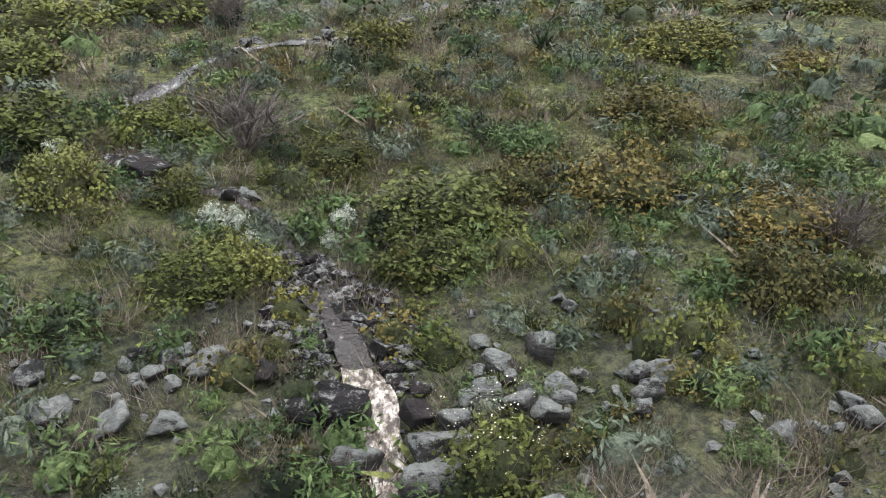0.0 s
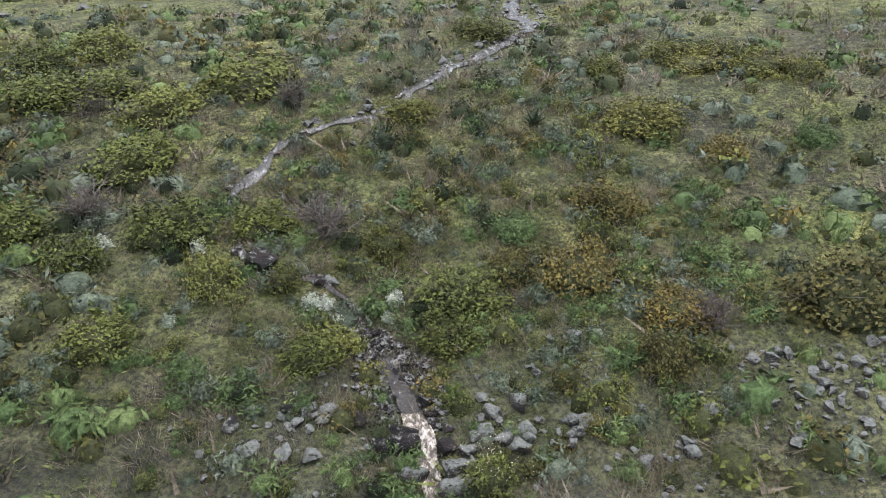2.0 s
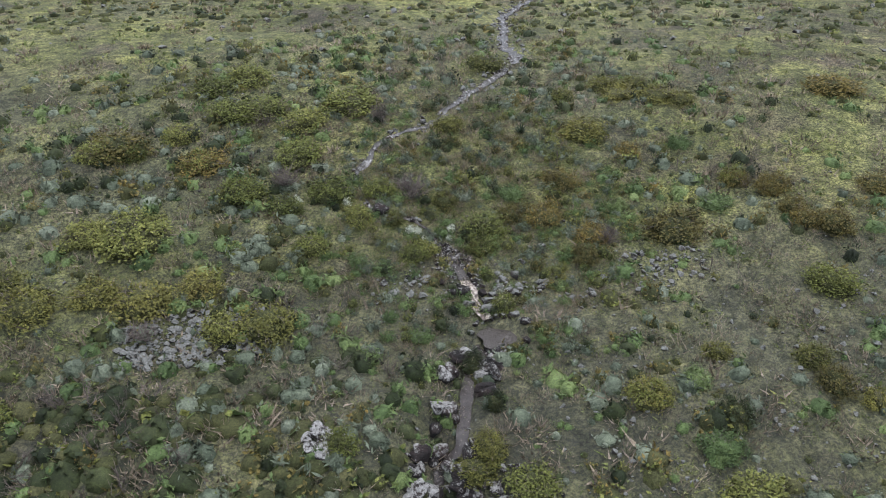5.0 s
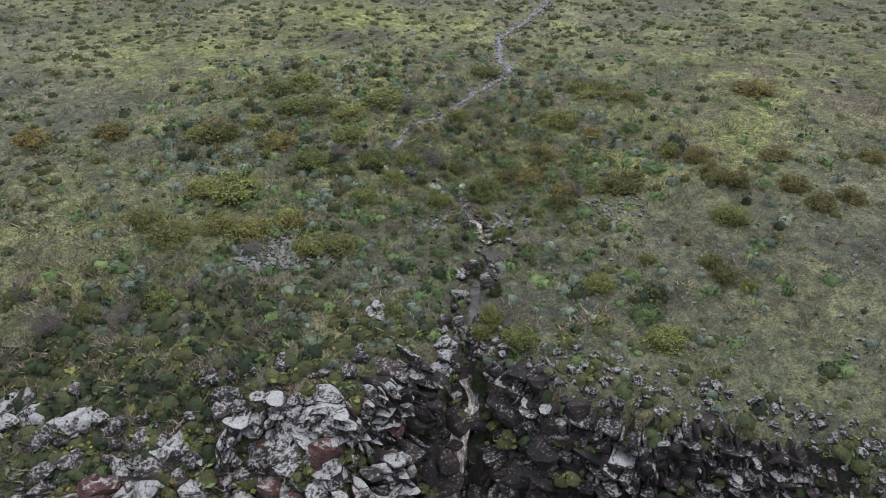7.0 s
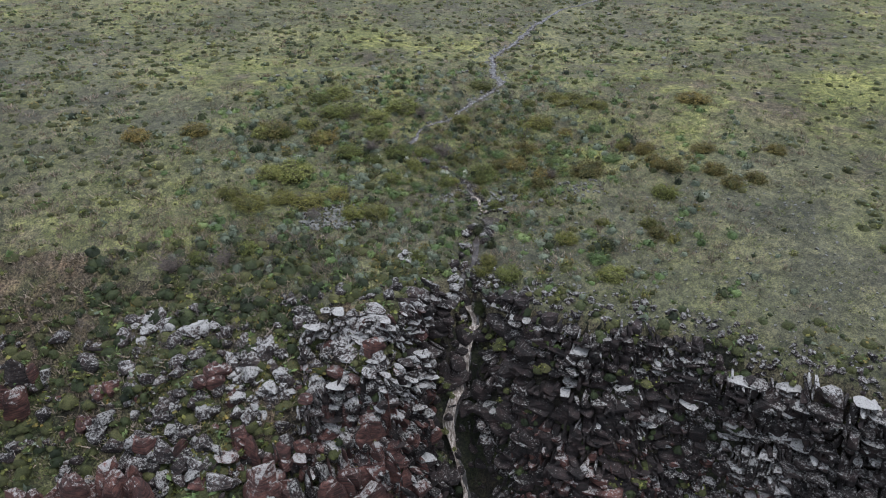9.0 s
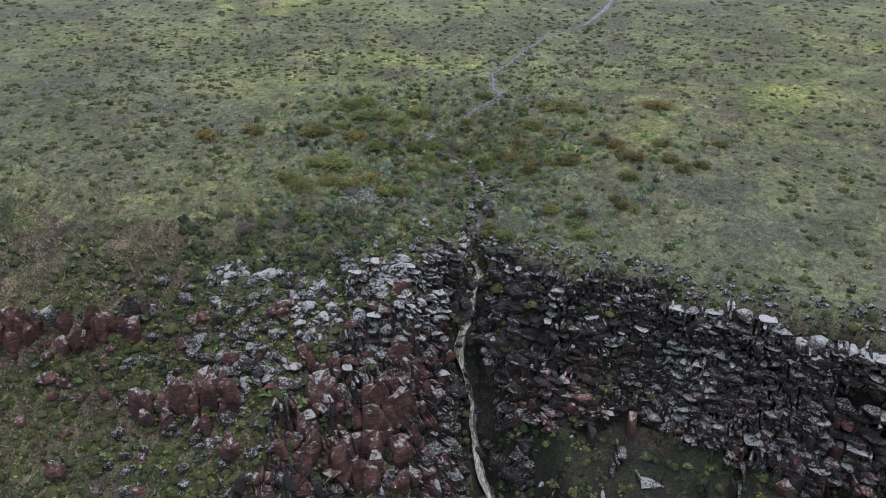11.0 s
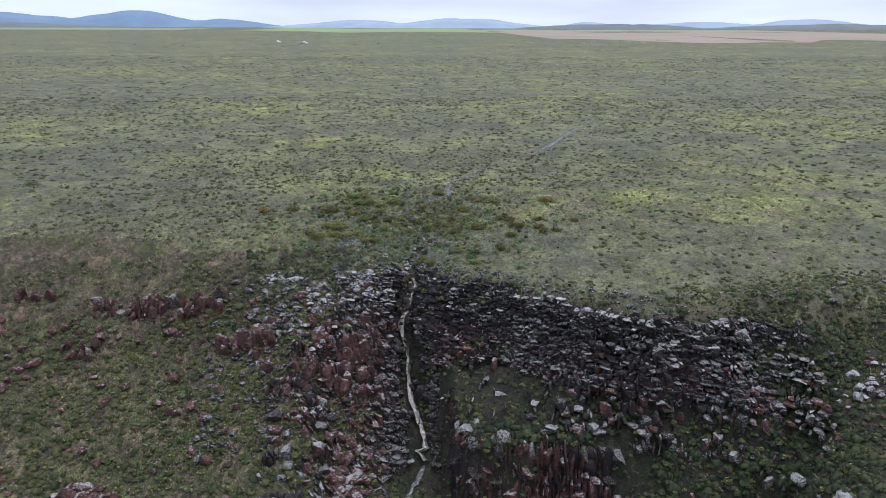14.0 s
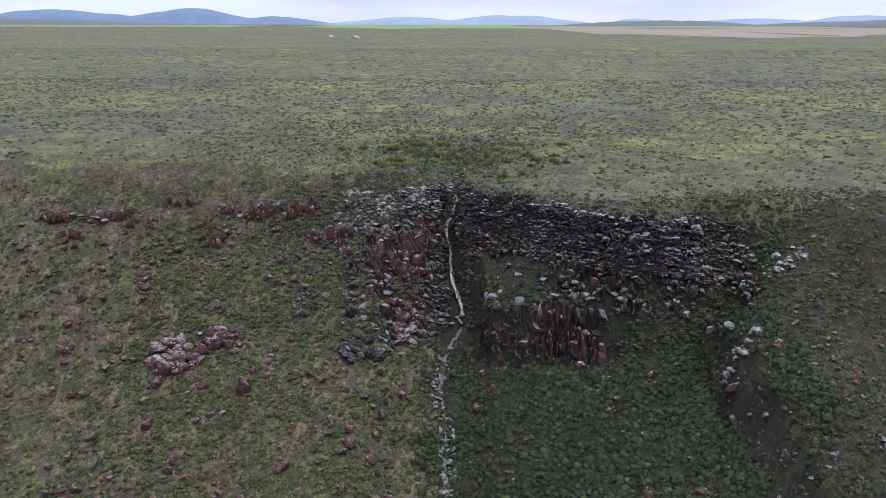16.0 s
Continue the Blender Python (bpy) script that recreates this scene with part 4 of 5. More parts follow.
set_stone("boulder", BLOCKS, RED_ROCK, -50.8, -62.2, 1.9, rng, 20, label="fallen red boulder on the slope", group="fallen boulders")
set_stone("boulder", COLUMNS, RED_ROCK, 51.4, -69.4, 2.2, rng, 50, label="fallen red boulder on the valley flank", group="fallen boulders")
heap("rubble", BLOCKS, PALE_ROCK, -34, -6, -36, -16, 150, 0.5, 1.7, rng, "pale rubble on the western slope", None, 25)
heap("rubble", BLOCKS, WALL_ROCK, -40, -6, -42, -15, 480, 0.4, 1.6, rng, "lichened rubble on the western slope", None, 25)
heap("rubble", BLOCKS, RED_ROCK, -120, -6, -64, -16, 420, 0.4, 1.9, rng, "red rubble on the western slope", 0.1, 22)
heap("rubble", BLOCKS, RED_ROCK, -112, -8, -80, -19, 520, 0.5, 2.4, rng, "red boulders strewn over the western slope", None, 22)
heap("rubble", BLOCKS, DARK_ROCK, -9, 2, -50, -15, 300, 0.6, 2.2, rng, "dark blocks in the waterfall gully", 0.2, 18)
def by_rim(x, y):
    """Metres inland of the rim."""
    return y - float(np.interp(x, cut[:, 0], cut[:, 1]))


heap("rubble", SMALL_STONES, WALL_ROCK, 0, 56, -52, -17, 1500, 0.2, 0.9, rng, "lichened rubble on the ledges of the cliff", 0.3, 25, 1.6)
heap("rubble", SMALL_STONES, WALL_ROCK, -24, -6, -36, -16, 700, 0.2, 0.8, rng, "white lichened stones over the western outcrop", 0.1, 25, 1.6)
heap("rubble", SMALL_STONES, WALL_ROCK, -4, 62, -46, -12, 1100, 0.2, 0.9, rng, "lichened stones along the rim", None, 25, 1.8, lambda x, y: -1.5 < by_rim(x, y) < 3.2)
heap("stones", SMALL_STONES, DARK_ROCK, -2.4, 1.4, -3.6, 0.8, 300, 0.1, 0.42, rng, "dark wet stones along the stream", None, 20, 1.6, lambda x, y: 0.75 < by_brook(x, y) < 2.8)
heap("stones", SMALL_STONES, DARK_ROCK, -1.9, 1.0, -2.2, 0.4, 120, 0.1, 0.34, rng, "dark stones standing in the stream", None, 20, 1.2, lambda x, y: by_brook(x, y) < 0.8)
heap("stones", SMALL_STONES, GREY_ROCK, -7, 22, 1.8, 62, 420, 0.15, 0.6, rng, "wet stones along the upper stream", None, 20, 1.6, lambda x, y: 0.8 < by_brook(x, y) < 2.0)
heap("stones", SMALL_STONES, GREY_ROCK, -5, 7, -5.2, -0.6, 260, 0.08, 0.32, rng, "small grey stones between the boulders", None, 25, 1.6)
heap("stones", SMALL_STONES, PALE_ROCK, -7, 24, 3, 62, 900, 0.15, 0.55, rng, "pale stones lying in the upper stream", None, 20, 1.4, lambda x, y: by_brook(x, y) < 0.7)
heap("stones", SMALL_STONES, GREY_ROCK, -16.5, -10.2, -7.6, -4.4, 480, 0.16, 0.62, rng, "patch of pale loose stones", None, 20)
heap("stones", SMALL_STONES, GREY_ROCK, 8, 12.5, -4.2, -1.4, 130, 0.12, 0.5, rng, "grey stones among the shrubs", None, 20)
heap("stones", SMALL_STONES, GREY_ROCK, -26, 40, -17, 24, 1000, 0.06, 0.3, rng, "scattered small grey stones", None, 20, 3.0)
heap("stones", SMALL_STONES, GREY_ROCK, 1.5, 30, -26, -5, 800, 0.1, 0.42, rng, "pale stones in the short grass", None, 20, 2.5)
heap("stones", SMALL_STONES, GREY_ROCK, -80, 110, 15, 120, 900, 0.25, 0.9, rng, "scattered plateau stones", None, 20, 2.5)
heap("rubble", BLOCKS, RED_ROCK, 0, 70, -90, -44, 160, 0.4, 1.9, rng, "fallen red blocks on the valley floor", None, 22)
heap("stones", BLOCKS, WALL_ROCK, 50, 110, -100, -34, 420, 0.3, 1.5, rng, "stones on the valley flank", None, 20, 2.5)
heap("stones", BLOCKS, PALE_ROCK, -8, 0, -78, -42, 150, 0.5, 1.5, rng, "pale boulders in the stream bed", None, 20, 2.0, lambda x, y: abs(x - np.interp(-y, (36, 40, 45, 50.5, 62, 75), (-0.6, -3, -5, -5.8, -4.3, -3.6))) < 1.6)

# ---- plants ----
def leaves(at, out, size, r, narrow=0.45, loose=0.8):
    """One leaf quad at each place, facing roughly along out."""
    n = len(at)
    face = out + r.normal(size=(n, 3)) * loose
    face /= np.linalg.norm(face, axis=1)[:, None]
    u = np.cross(face, r.normal(size=(n, 3)))
    u /= np.linalg.norm(u, axis=1)[:, None]
    v = np.cross(face, u)
    s = size * r.uniform(0.6, 1.35, (n, 1))
    verts = np.stack([at - u * s, at - v * s * narrow, at + u * s, at + v * s * narrow], 1).reshape(-1, 3)
    return verts, np.arange(4 * n).reshape(n, 4)


def crown_arrays(r, count, tall=0.6, leaf=0.05, clumps=26, ragged=0.2, narrow=0.45, loose=0.8):
    """A shrub's crown one metre across: clumps of leaves over a lumpy dome, with gaps between them."""
    a = r.uniform(0, 2 * math.pi, clumps)
    up = r.uniform(0.02, 1, clumps)
    d = np.sqrt(1 - up**2 * 0.9)
    reach = r.uniform(1 - ragged * 2, 1 + ragged * 0.4, clumps)
    mid = np.stack([np.cos(a) * d * 0.42, np.sin(a) * d * 0.42, up * tall * 0.86], 1) * reach[:, None]
    each = r.randint(clumps, size=count)
    push = r.normal(size=(count, 3))
    push /= np.linalg.norm(push, axis=1)[:, None]
    size = r.uniform(0.11, 0.2, clumps)[each, None]
    at = mid[each] + push * size * (r.rand(count, 1) ** 0.4) * (1, 1, 0.7)
    at[:, 2] = np.abs(at[:, 2])
    out = push + (0, 0, 0.7)
    return leaves(at, out, leaf, r, narrow, loose)


def tuft_arrays(r, count, tall=0.5, spread=0.25, thin=0.012, bend=0.5):
    """A tuft or patch of blades, each one leaning triangle."""
    a, d = r.uniform(0, 2 * math.pi, count), np.sqrt(r.rand(count)) * spread
    foot = np.stack([np.cos(a) * d, np.sin(a) * d, np.full(count, -0.01)], 1)
    high = tall * r.uniform(0.35, 1.1, count)
    lean = r.normal(size=(count, 2)) * bend * high[:, None] + foot[:, :2] * 0.35
    b = r.uniform(0, 2 * math.pi, count)
    side = np.stack([np.cos(b), np.sin(b), np.zeros(count)], 1) * thin
    tip = foot + np.c_[lean, high]
    return np.stack([foot - side, foot + side, tip], 1).reshape(-1, 3), np.arange(3 * count).reshape(count, 3)


def twig_arrays(r, count, tall=0.75, wide=0.5, thick=0.012):
    """Bare branching twigs, thin prisms that fork twice."""
    vs, fs, base = [], [], 0

    def limb(p, q, t0, t1):
        nonlocal base
        axis = (q - p) / np.linalg.norm(q - p)
        u = np.cross(axis, (0.3, 0.5, 0.8))
        u /= np.linalg.norm(u)
        v = np.cross(axis, u)
        for c, t in ((p, t0), (q, t1)):
            for k in range(3):
                vs.append(c + (u * math.cos(k * 2.1) + v * math.sin(k * 2.1)) * t)
        for k in range(3):
            fs.append((base + k, base + (k + 1) % 3, base + 3 + (k + 1) % 3, base + 3 + k))
        base += 6

    for _ in range(count):
        a = r.uniform(0, 6.28)
        tip = np.array([math.cos(a) * wide * r.uniform(0.2, 0.9), math.sin(a) * wide * r.uniform(0.2, 0.9), tall * r.uniform(0.4, 0.75)])
        foot = np.array([r.normal() * 0.04, r.normal() * 0.04, 0])
        limb(foot, tip, thick, thick * 0.6)
        for _ in range(4):
            f = r.uniform(0.45, 1)
            s = foot * (1 - f) + tip * f
            e = s + np.array([r.normal() * 0.16, r.normal() * 0.16, r.uniform(0.05, 0.3)])
            limb(s, e, thick * 0.55, thick * 0.3)
            for _ in range(2):
                limb(s * 0.4 + e * 0.6, e + r.normal(size=3) * (0.09, 0.09, 0.07) + (0, 0, 0.05), thick * 0.35, thick * 0.15)
    return np.array(vs), np.array(fs)


def aloe_leaf(k, count, tall):
    """One thick tapering leaf of a rosette."""
    a, rise = k * 2.4, 0.25 + 0.75 * k / count
    way = np.array([math.cos(a), math.sin(a), 0])
    side = np.array([-way[1], way[0], 0])
    vs, fs = [], []
    for f, w, t in ((0, 0.055, 0.02), (0.5, 0.05, 0.018), (0.85, 0.028, 0.01)):
        c = way * (0.05 + 0.42 * f * (1.15 - rise * 0.6)) + np.array([0, 0, 0.04 + tall * rise * f * (1.0 - 0.22 * f)])
        vs += [c - side * w, c + side * w, c - np.array([0, 0, t * 2])]
    vs.append(way * (0.05 + 0.5 * (1.15 - rise * 0.6)) + np.array([0, 0, 0.04 + tall * rise * 0.86]))
    for q in (0, 3):
        for i, j in ((0, 1), (1, 2), (2, 0)):
            fs += [(q + i, q + j, q + 3 + j), (q + i, q + 3 + j, q + 3 + i)]
    return np.array(vs), np.array(fs + [(6, 7, 9), (7, 8, 9), (8, 6, 9)])


veg = np.random.RandomState(21)
CROWNS = {}


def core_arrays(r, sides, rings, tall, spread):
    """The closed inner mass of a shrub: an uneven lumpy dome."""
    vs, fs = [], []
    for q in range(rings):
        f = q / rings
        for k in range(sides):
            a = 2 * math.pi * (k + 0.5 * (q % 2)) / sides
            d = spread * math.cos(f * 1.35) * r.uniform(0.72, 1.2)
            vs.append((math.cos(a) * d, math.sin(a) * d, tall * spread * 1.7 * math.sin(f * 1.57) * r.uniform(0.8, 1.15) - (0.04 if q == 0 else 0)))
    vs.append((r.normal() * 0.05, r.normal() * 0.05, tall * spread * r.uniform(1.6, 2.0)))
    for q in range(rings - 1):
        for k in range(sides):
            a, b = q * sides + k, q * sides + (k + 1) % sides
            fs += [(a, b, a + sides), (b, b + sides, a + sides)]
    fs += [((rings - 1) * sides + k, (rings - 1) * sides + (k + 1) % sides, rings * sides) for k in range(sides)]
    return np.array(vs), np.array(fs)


def bush_arrays(r, sides, rings, count, tall, leaf, clumps, ragged, narrow, spread=0.36):
    """Leaves in clumps over an inner mass, as triangles."""
    cv, cf = core_arrays(r, sides, rings, tall, spread)
    lv, lf = crown_arrays(r, count, tall, leaf, clumps, ragged, narrow)
    lf = np.concatenate([lf[:, [0, 1, 2]], lf[:, [0, 2, 3]]]) + len(cv)
    return np.concatenate([cv, lv]), np.concatenate([cf, lf]), len(cf) if narrow > 0.4 or spread > 0.345 else 0


for kind_name, mat, tall, leaf, narrow, ragged in (
        ("olive", LEAF_GREEN, 0.5, 0.036, 0.5, 0.22), ("dark", LEAF_DARK, 0.62, 0.036, 0.5, 0.2), ("yellow", LEAF_YELLOW, 0.46, 0.034, 0.5, 0.22), ("rusty", LEAF_RUST, 0.5, 0.036, 0.5, 0.24),
        ("grey", LEAF_GREY, 0.44, 0.055, 0.22, 0.3), ("fresh", LEAF_BRIGHT, 0.42, 0.058, 0.22, 0.3), ("pale", LEAF_PALE, 0.8, 0.06, 0.3, 0.3)):
    CROWNS[kind_name] = {"mat": mat,
                         "large": [bush_arrays(veg, 16, 6, 2600, tall, leaf * 0.7, 110, ragged, narrow + 0.05, 0.34) for _ in range(3)],
                         "near": [bush_arrays(veg, 13, 5, 1300, tall, leaf * 0.9, 60, ragged, narrow + 0.05, 0.33) for _ in range(4)],
                         "mid": [bush_arrays(veg, 9, 3, 230, tall, leaf * 1.15, 30, ragged * 1.3, narrow + 0.06, 0.29 if narrow > 0.4 else 0.22) for _ in range(6)],
                         "small": [bush_arrays(veg, 7, 2, 44, tall, leaf * 2.0, 20, ragged, narrow + 0.08, 0.32) for _ in range(6)],
                         "far": [bush_arrays(veg, 6, 2, 12, tall * 0.9, leaf * 2.9, 12, ragged, narrow + 0.2, 0.35) for _ in range(8)],
                         "dot": [bush_arrays(veg, 5, 2, 3, tall * 0.75, leaf * 4.4, 3, ragged, narrow + 0.3, 0.38) for _ in range(8)]}
CROWNS["straw"] = {"mat": STRAW, "small": [tuft_arrays(veg, 32, 0.42, 0.6, 0.026) for _ in range(6)], "near": [tuft_arrays(veg, 200, 0.5, 0.4, 0.009) for _ in range(4)], "mid": [tuft_arrays(veg, 80, 0.42, 0.5, 0.012) for _ in range(6)],
                   "far": [tuft_arrays(veg, 18, 0.42, 0.5, 0.05) for _ in range(6)], "dot": [tuft_arrays(veg, 10, 0.4, 0.7, 0.12) for _ in range(5)]}
CROWNS["grass"] = {"mat": GRASS, "small": [tuft_arrays(veg, 32, 0.2, 0.6, 0.026) for _ in range(6)], "near": [tuft_arrays(veg, 200, 0.3, 0.5, 0.01) for _ in range(4)], "mid": [tuft_arrays(veg, 90, 0.2, 0.6, 0.013) for _ in range(6)],
                   "far": [tuft_arrays(veg, 18, 0.2, 0.6, 0.055) for _ in range(6)], "dot": [tuft_arrays(veg, 10, 0.2, 1.0, 0.14) for _ in range(5)]}
CROWNS["bare"] = {"mat": TWIG, "small": [twig_arrays(veg, 9, thick=0.006) for _ in range(3)], "near": [twig_arrays(veg, 26) for _ in range(3)], "mid": [twig_arrays(veg, 9, thick=0.007) for _ in range(3)], "far": [twig_arrays(veg, 4, thick=0.014) for _ in range(3)],
                  "dot": [twig_arrays(veg, 2, thick=0.05) for _ in range(3)]}
STEMS = [mesh_from("stem", *twig_arrays(veg, 5, 0.3, 0.24, 0.008), TWIG) for _ in range(3)]
CROWN_MESHES = {}
LABELS = {"olive": "dense olive-green rounded shrub", "dark": "tall dark green leafy shrub", "yellow": "low spreading yellowish-green shrub", "rusty": "spreading shrub with rust-tinged leaves",
          "grey": "soft grey-green cushion shrub", "fresh": "fresh green feathery shrub", "pale": "silvery white leafy shrub in bloom", "bare": "bare grey twiggy shrub", "straw": "clump of dry straw-coloured grass",
          "grass": "clump of green grass"}


def shrub(kind_name, x, y, wide, tall=1.0, level="near"):
    if wide > 1.7 and "large" in CROWNS[kind_name]:
        level = "large"
    pool = CROWNS[kind_name][level]
    k = veg.randint(len(pool))
    key = (kind_name, level, k)
    if key not in CROWN_MESHES:
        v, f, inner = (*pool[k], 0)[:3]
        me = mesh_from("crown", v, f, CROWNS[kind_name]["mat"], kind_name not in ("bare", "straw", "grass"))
        me.materials.append(CROWN_SHADE)
        # Core faces take the colour painted as shade within the crown.
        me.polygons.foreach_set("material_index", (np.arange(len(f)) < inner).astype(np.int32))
        CROWN_MESHES[key] = me
    size = "small " if wide < 0.9 else "broad " if wide > 3 else ""
    base = tagged(new("shrub"), size + LABELS[kind_name] + " on the plateau", "shrub", kind_name + " shrubs on the plateau")
    base.matrix_world = pose(x, y, float(ground_at(x, y)) - 0.04, 0, 0, veg.uniform(0, 360)) @ Matrix.Diagonal((wide, wide * veg.uniform(0.75, 0.95), min(wide, 1.0 + wide * 0.32) * tall * veg.uniform(0.9, 1.1), 1))
    part("crown", CROWN_MESHES[key], base)
    if kind_name not in ("bare", "straw", "grass"):
        part("stem", STEMS[veg.randint(3)], base)
    return base


YELLOW = [(9.11, 10.39, 3.76), (4.23, 21.96, 4), (0.29, 11.82, 2.61), (14.5, 17.17, 2.81), (16.9, 13.85, 2.92), (8.8, 15.27, 2.36), (12.89, 15.47, 3.78), (15.39, 14.63, 3.3), (12.48, 16.92, 3.59), (-0.66, 3.98, 1.77), (-3.59, 2.37, 1.38), (-18.17, -3.38, 2.99),
          (-15.88, -3.86, 3.67), (-13.29, -2.84, 2.72), (-10.07, -5.42, 3.91), (6.87, -10.96, 2.38), (10.66, -8.94, 1.68), (-0.3, -12.41, 2.13), (14.62, -9.98, 1.98), (-21.21, -3.9, 3.77), (-23.06, -2.35, 3.39), (16.06, -12.63, 1.6), (-0.79, -13.06, 2.43)]
OLIVE = [(1.39, 1.69, 3.09), (0.99, 0.2, 2.21), (1.5, -4.34, 1.54), (1.38, -4.21, 1.15), (-8.99, 11.98, 3.56), (-9.16, 8.47, 3.85), (-11.98, 4.66, 3.17), (-14.78, 7.41, 2.86), (-16.35, 10.5, 3.06), (-15.18, 17.27, 3.54), (-13.19, 18.93, 4.22), (-13.46, 13.25, 3.98),
         (-11.61, 13.43, 3.99), (-5.86, 14.14, 4.64), (-20.97, 8.61, 3.04), (-18.96, 8.49, 2.34), (-7.09, 4.6, 3.09), (-9.66, 3.24, 2.25), (-4.39, 4.85, 2.36), (-5.62, 2.4, 2.27), (-8.02, -0.11, 2.27), (-11.98, -5.8, 2.61), (-17.21, 0.95, 5.23), (-19.49, 1.24, 3.26),
         (-2.67, -0.49, 1.95), (-6.48, -12.14, 1.89), (16.71, 4.2, 2.28), (-1.87, 0, 1.36), (17.65, -5.71, 3.07), (-24.95, -10.68, 2.28), (-20.87, -10.18, 2.29), (1.1, -14.58, 2.77), (9.47, -16.36, 2.98), (6.77, -11.14, 2.38)]
DARK = [(0.48, 1.01, 1.42), (-0.47, -7.73, 1.75), (9.94, -12.63, 2.04), (0.22, -10.21, 1.29), (-1.31, -14.98, 1.79)]
RUSTY = [(11.79, 0.17, 4.3), (7.08, 0.29, 2.41), (6.38, -1.26, 2.03), (4.9, 2.25, 3.01), (6.43, 5.37, 2.86), (11.25, 7.73, 1.96), (18.46, 2.83, 2.31), (18.53, 0.59, 2.19), (3.07, 2.62, 1.88), (24.29, 1.79, 3.17), (18.24, 2.71, 2.2), (16.59, 3.88, 1.98),
         (26.95, -4.62, 2.84), (23.76, -2.53, 2.82), (31.86, 0.88, 2.66), (24.27, -5.35, 2.94), (19.95, -1.22, 2.81), (18.66, -0.63, 2.07), (28.39, 14.99, 4.54), (14.89, -11.5, 2.35), (-33.59, 8.12, 3.62), (-27.84, 8.94, 3.5), (-19.98, 9.06, 4.43), (-14.7, 7.47, 3.44)]
FRESH = [(14.71, 1.86, 2.44), (8.91, -13.96, 2.39), (-2.85, -6.2, 1.7), (-5.21, -7.48, 1.51), (9.12, 2.55, 1.43), (3.31, 4.46, 2.08), (11.83, -0.44, 1.62), (-5.66, -0.97, 1.31), (-12.03, -0.26, 1.54), (-4.15, -4.9, 1.11), (9.22, -10.22, 1.85), (14.68, 8.31, 1.74),
         (4.61, -4.36, 0.92)]
PALE = [(-2.73, 1.54, 0.67), (-2.33, 1.5, 0.57), (-0.47, 1.83, 0.68), (-0.67, 1.12, 0.47), (-2.02, 0.97, 0.42), (-9, 4.05, 0.65), (-6.19, 3.85, 0.62), (-6.48, 0.89, 0.56)]
BARE = [(-2.5, 4.41, 2.64), (-4.14, 12.23, 1.85), (-15.44, -5.97, 1.95), (-9.81, 5.36, 2.36), (7.87, -0.28, 1.58), (-27.07, -11.54, 3.12), (-22.69, -11.5, 2.47)]
for kind_name, some, tall in (("yellow", YELLOW, 0.95), ("olive", OLIVE, 1.05), ("dark", DARK, 1.15), ("rusty", RUSTY, 1.0), ("fresh", FRESH, 0.9), ("pale", PALE, 0.95), ("bare", BARE, 1.0)):
    for x, y, wide in some:
        shrub(kind_name, x, y, wide, tall)
TAKEN = np.array(YELLOW + OLIVE + DARK + RUSTY + FRESH + PALE + BARE)
blooms = leaves(veg.normal(size=(150, 3)) * (0.3, 0.3, 0.16) + (0, 0, 0.62), np.tile((0, 0, 1.0), (150, 1)), 0.009, veg, 0.9)
thing("flowers", mesh_from("flowers", *blooms, BLOOM), "tiny pale flowers on a dark green shrub", "flowers", kind="stuff", m=pose(1.5, -4.34, float(ground_at(1.5, -4.34)) - 0.05) @ Matrix.Diagonal((1.5, 1.4, 1.45, 1)))

ALOES = [(-1.69, -2.29, 0.42), (-0.92, -3.52, 0.3), (4.67, -2.54, 0.44), (3.96, -2.5, 0.42), (4.52, -3.4, 0.34), (5, 10.65, 0.96), (2.9, 9.82, 0.6), (4.3, -3.22, 0.43)]
aloe_leaves = [[mesh_from("leaf", *aloe_leaf(k, 22 + 5 * v, 0.6 + 0.1 * v), ALOE) for k in range(22 + 5 * v)] for v in range(3)]
for x, y, wide in ALOES:
    plant = tagged(new("aloe"), "dark green spiky aloe rosette", "aloe", "aloes among the scrub")
    plant.matrix_world = pose(x, y, float(ground_at(x, y)), 0, 0, veg.uniform(0, 360)) @ Matrix.Diagonal((wide * 1.15, wide * 1.15, wide * 1.25, 1))
    for me in aloe_leaves[veg.randint(3)]:
        part("leaf", me, plant)


def stalk(x, y, tall):
    """The dry flower stalk of an aloe."""
    r, vs, fs = veg, [], []
    for k in range(7):
        f = k / 6
        c = np.array([0.05 * math.sin(f * 3), 0.03 * f, tall * f])
        w = 0.022 * (1 - 0.5 * f) + (0.03 if k in (4, 5) else 0)
        vs += [c + np.array([math.cos(q * 1.047), math.sin(q * 1.047), 0]) * w for q in range(6)]
    for k in range(6):
        fs += [(k * 6 + q, k * 6 + (q + 1) % 6, k * 6 + 6 + (q + 1) % 6, k * 6 + 6 + q) for q in range(6)]
    thing("flower_stalk", mesh_from("flower_stalk", np.array(vs), np.array(fs), TWIG), "dry dark aloe flower stalk standing in scrub", "stalk", "dry stalks", m=pose(x, y, float(ground_at(x, y)) - 0.05, 4, -3))


stalk(6.65, 7.26, 1.0)
stalk(13.63, 5.52, 1.0)
stalk(12.26, -3.65, 1.1)


WET = np.concatenate([resampled(line, 0.5) for line in (BROOK, CASCADE, OUTLET)])


def free_of_water(x, y):
    if np.min(np.hypot(WET[:, 0] - x, WET[:, 1] - y) - WET[:, 2]) < (0.08 if y > 4 else 0.1):
        return False
    return math.hypot((x - POOL[0]) / 1.4, (y - POOL[1]) / 1.15) > 1


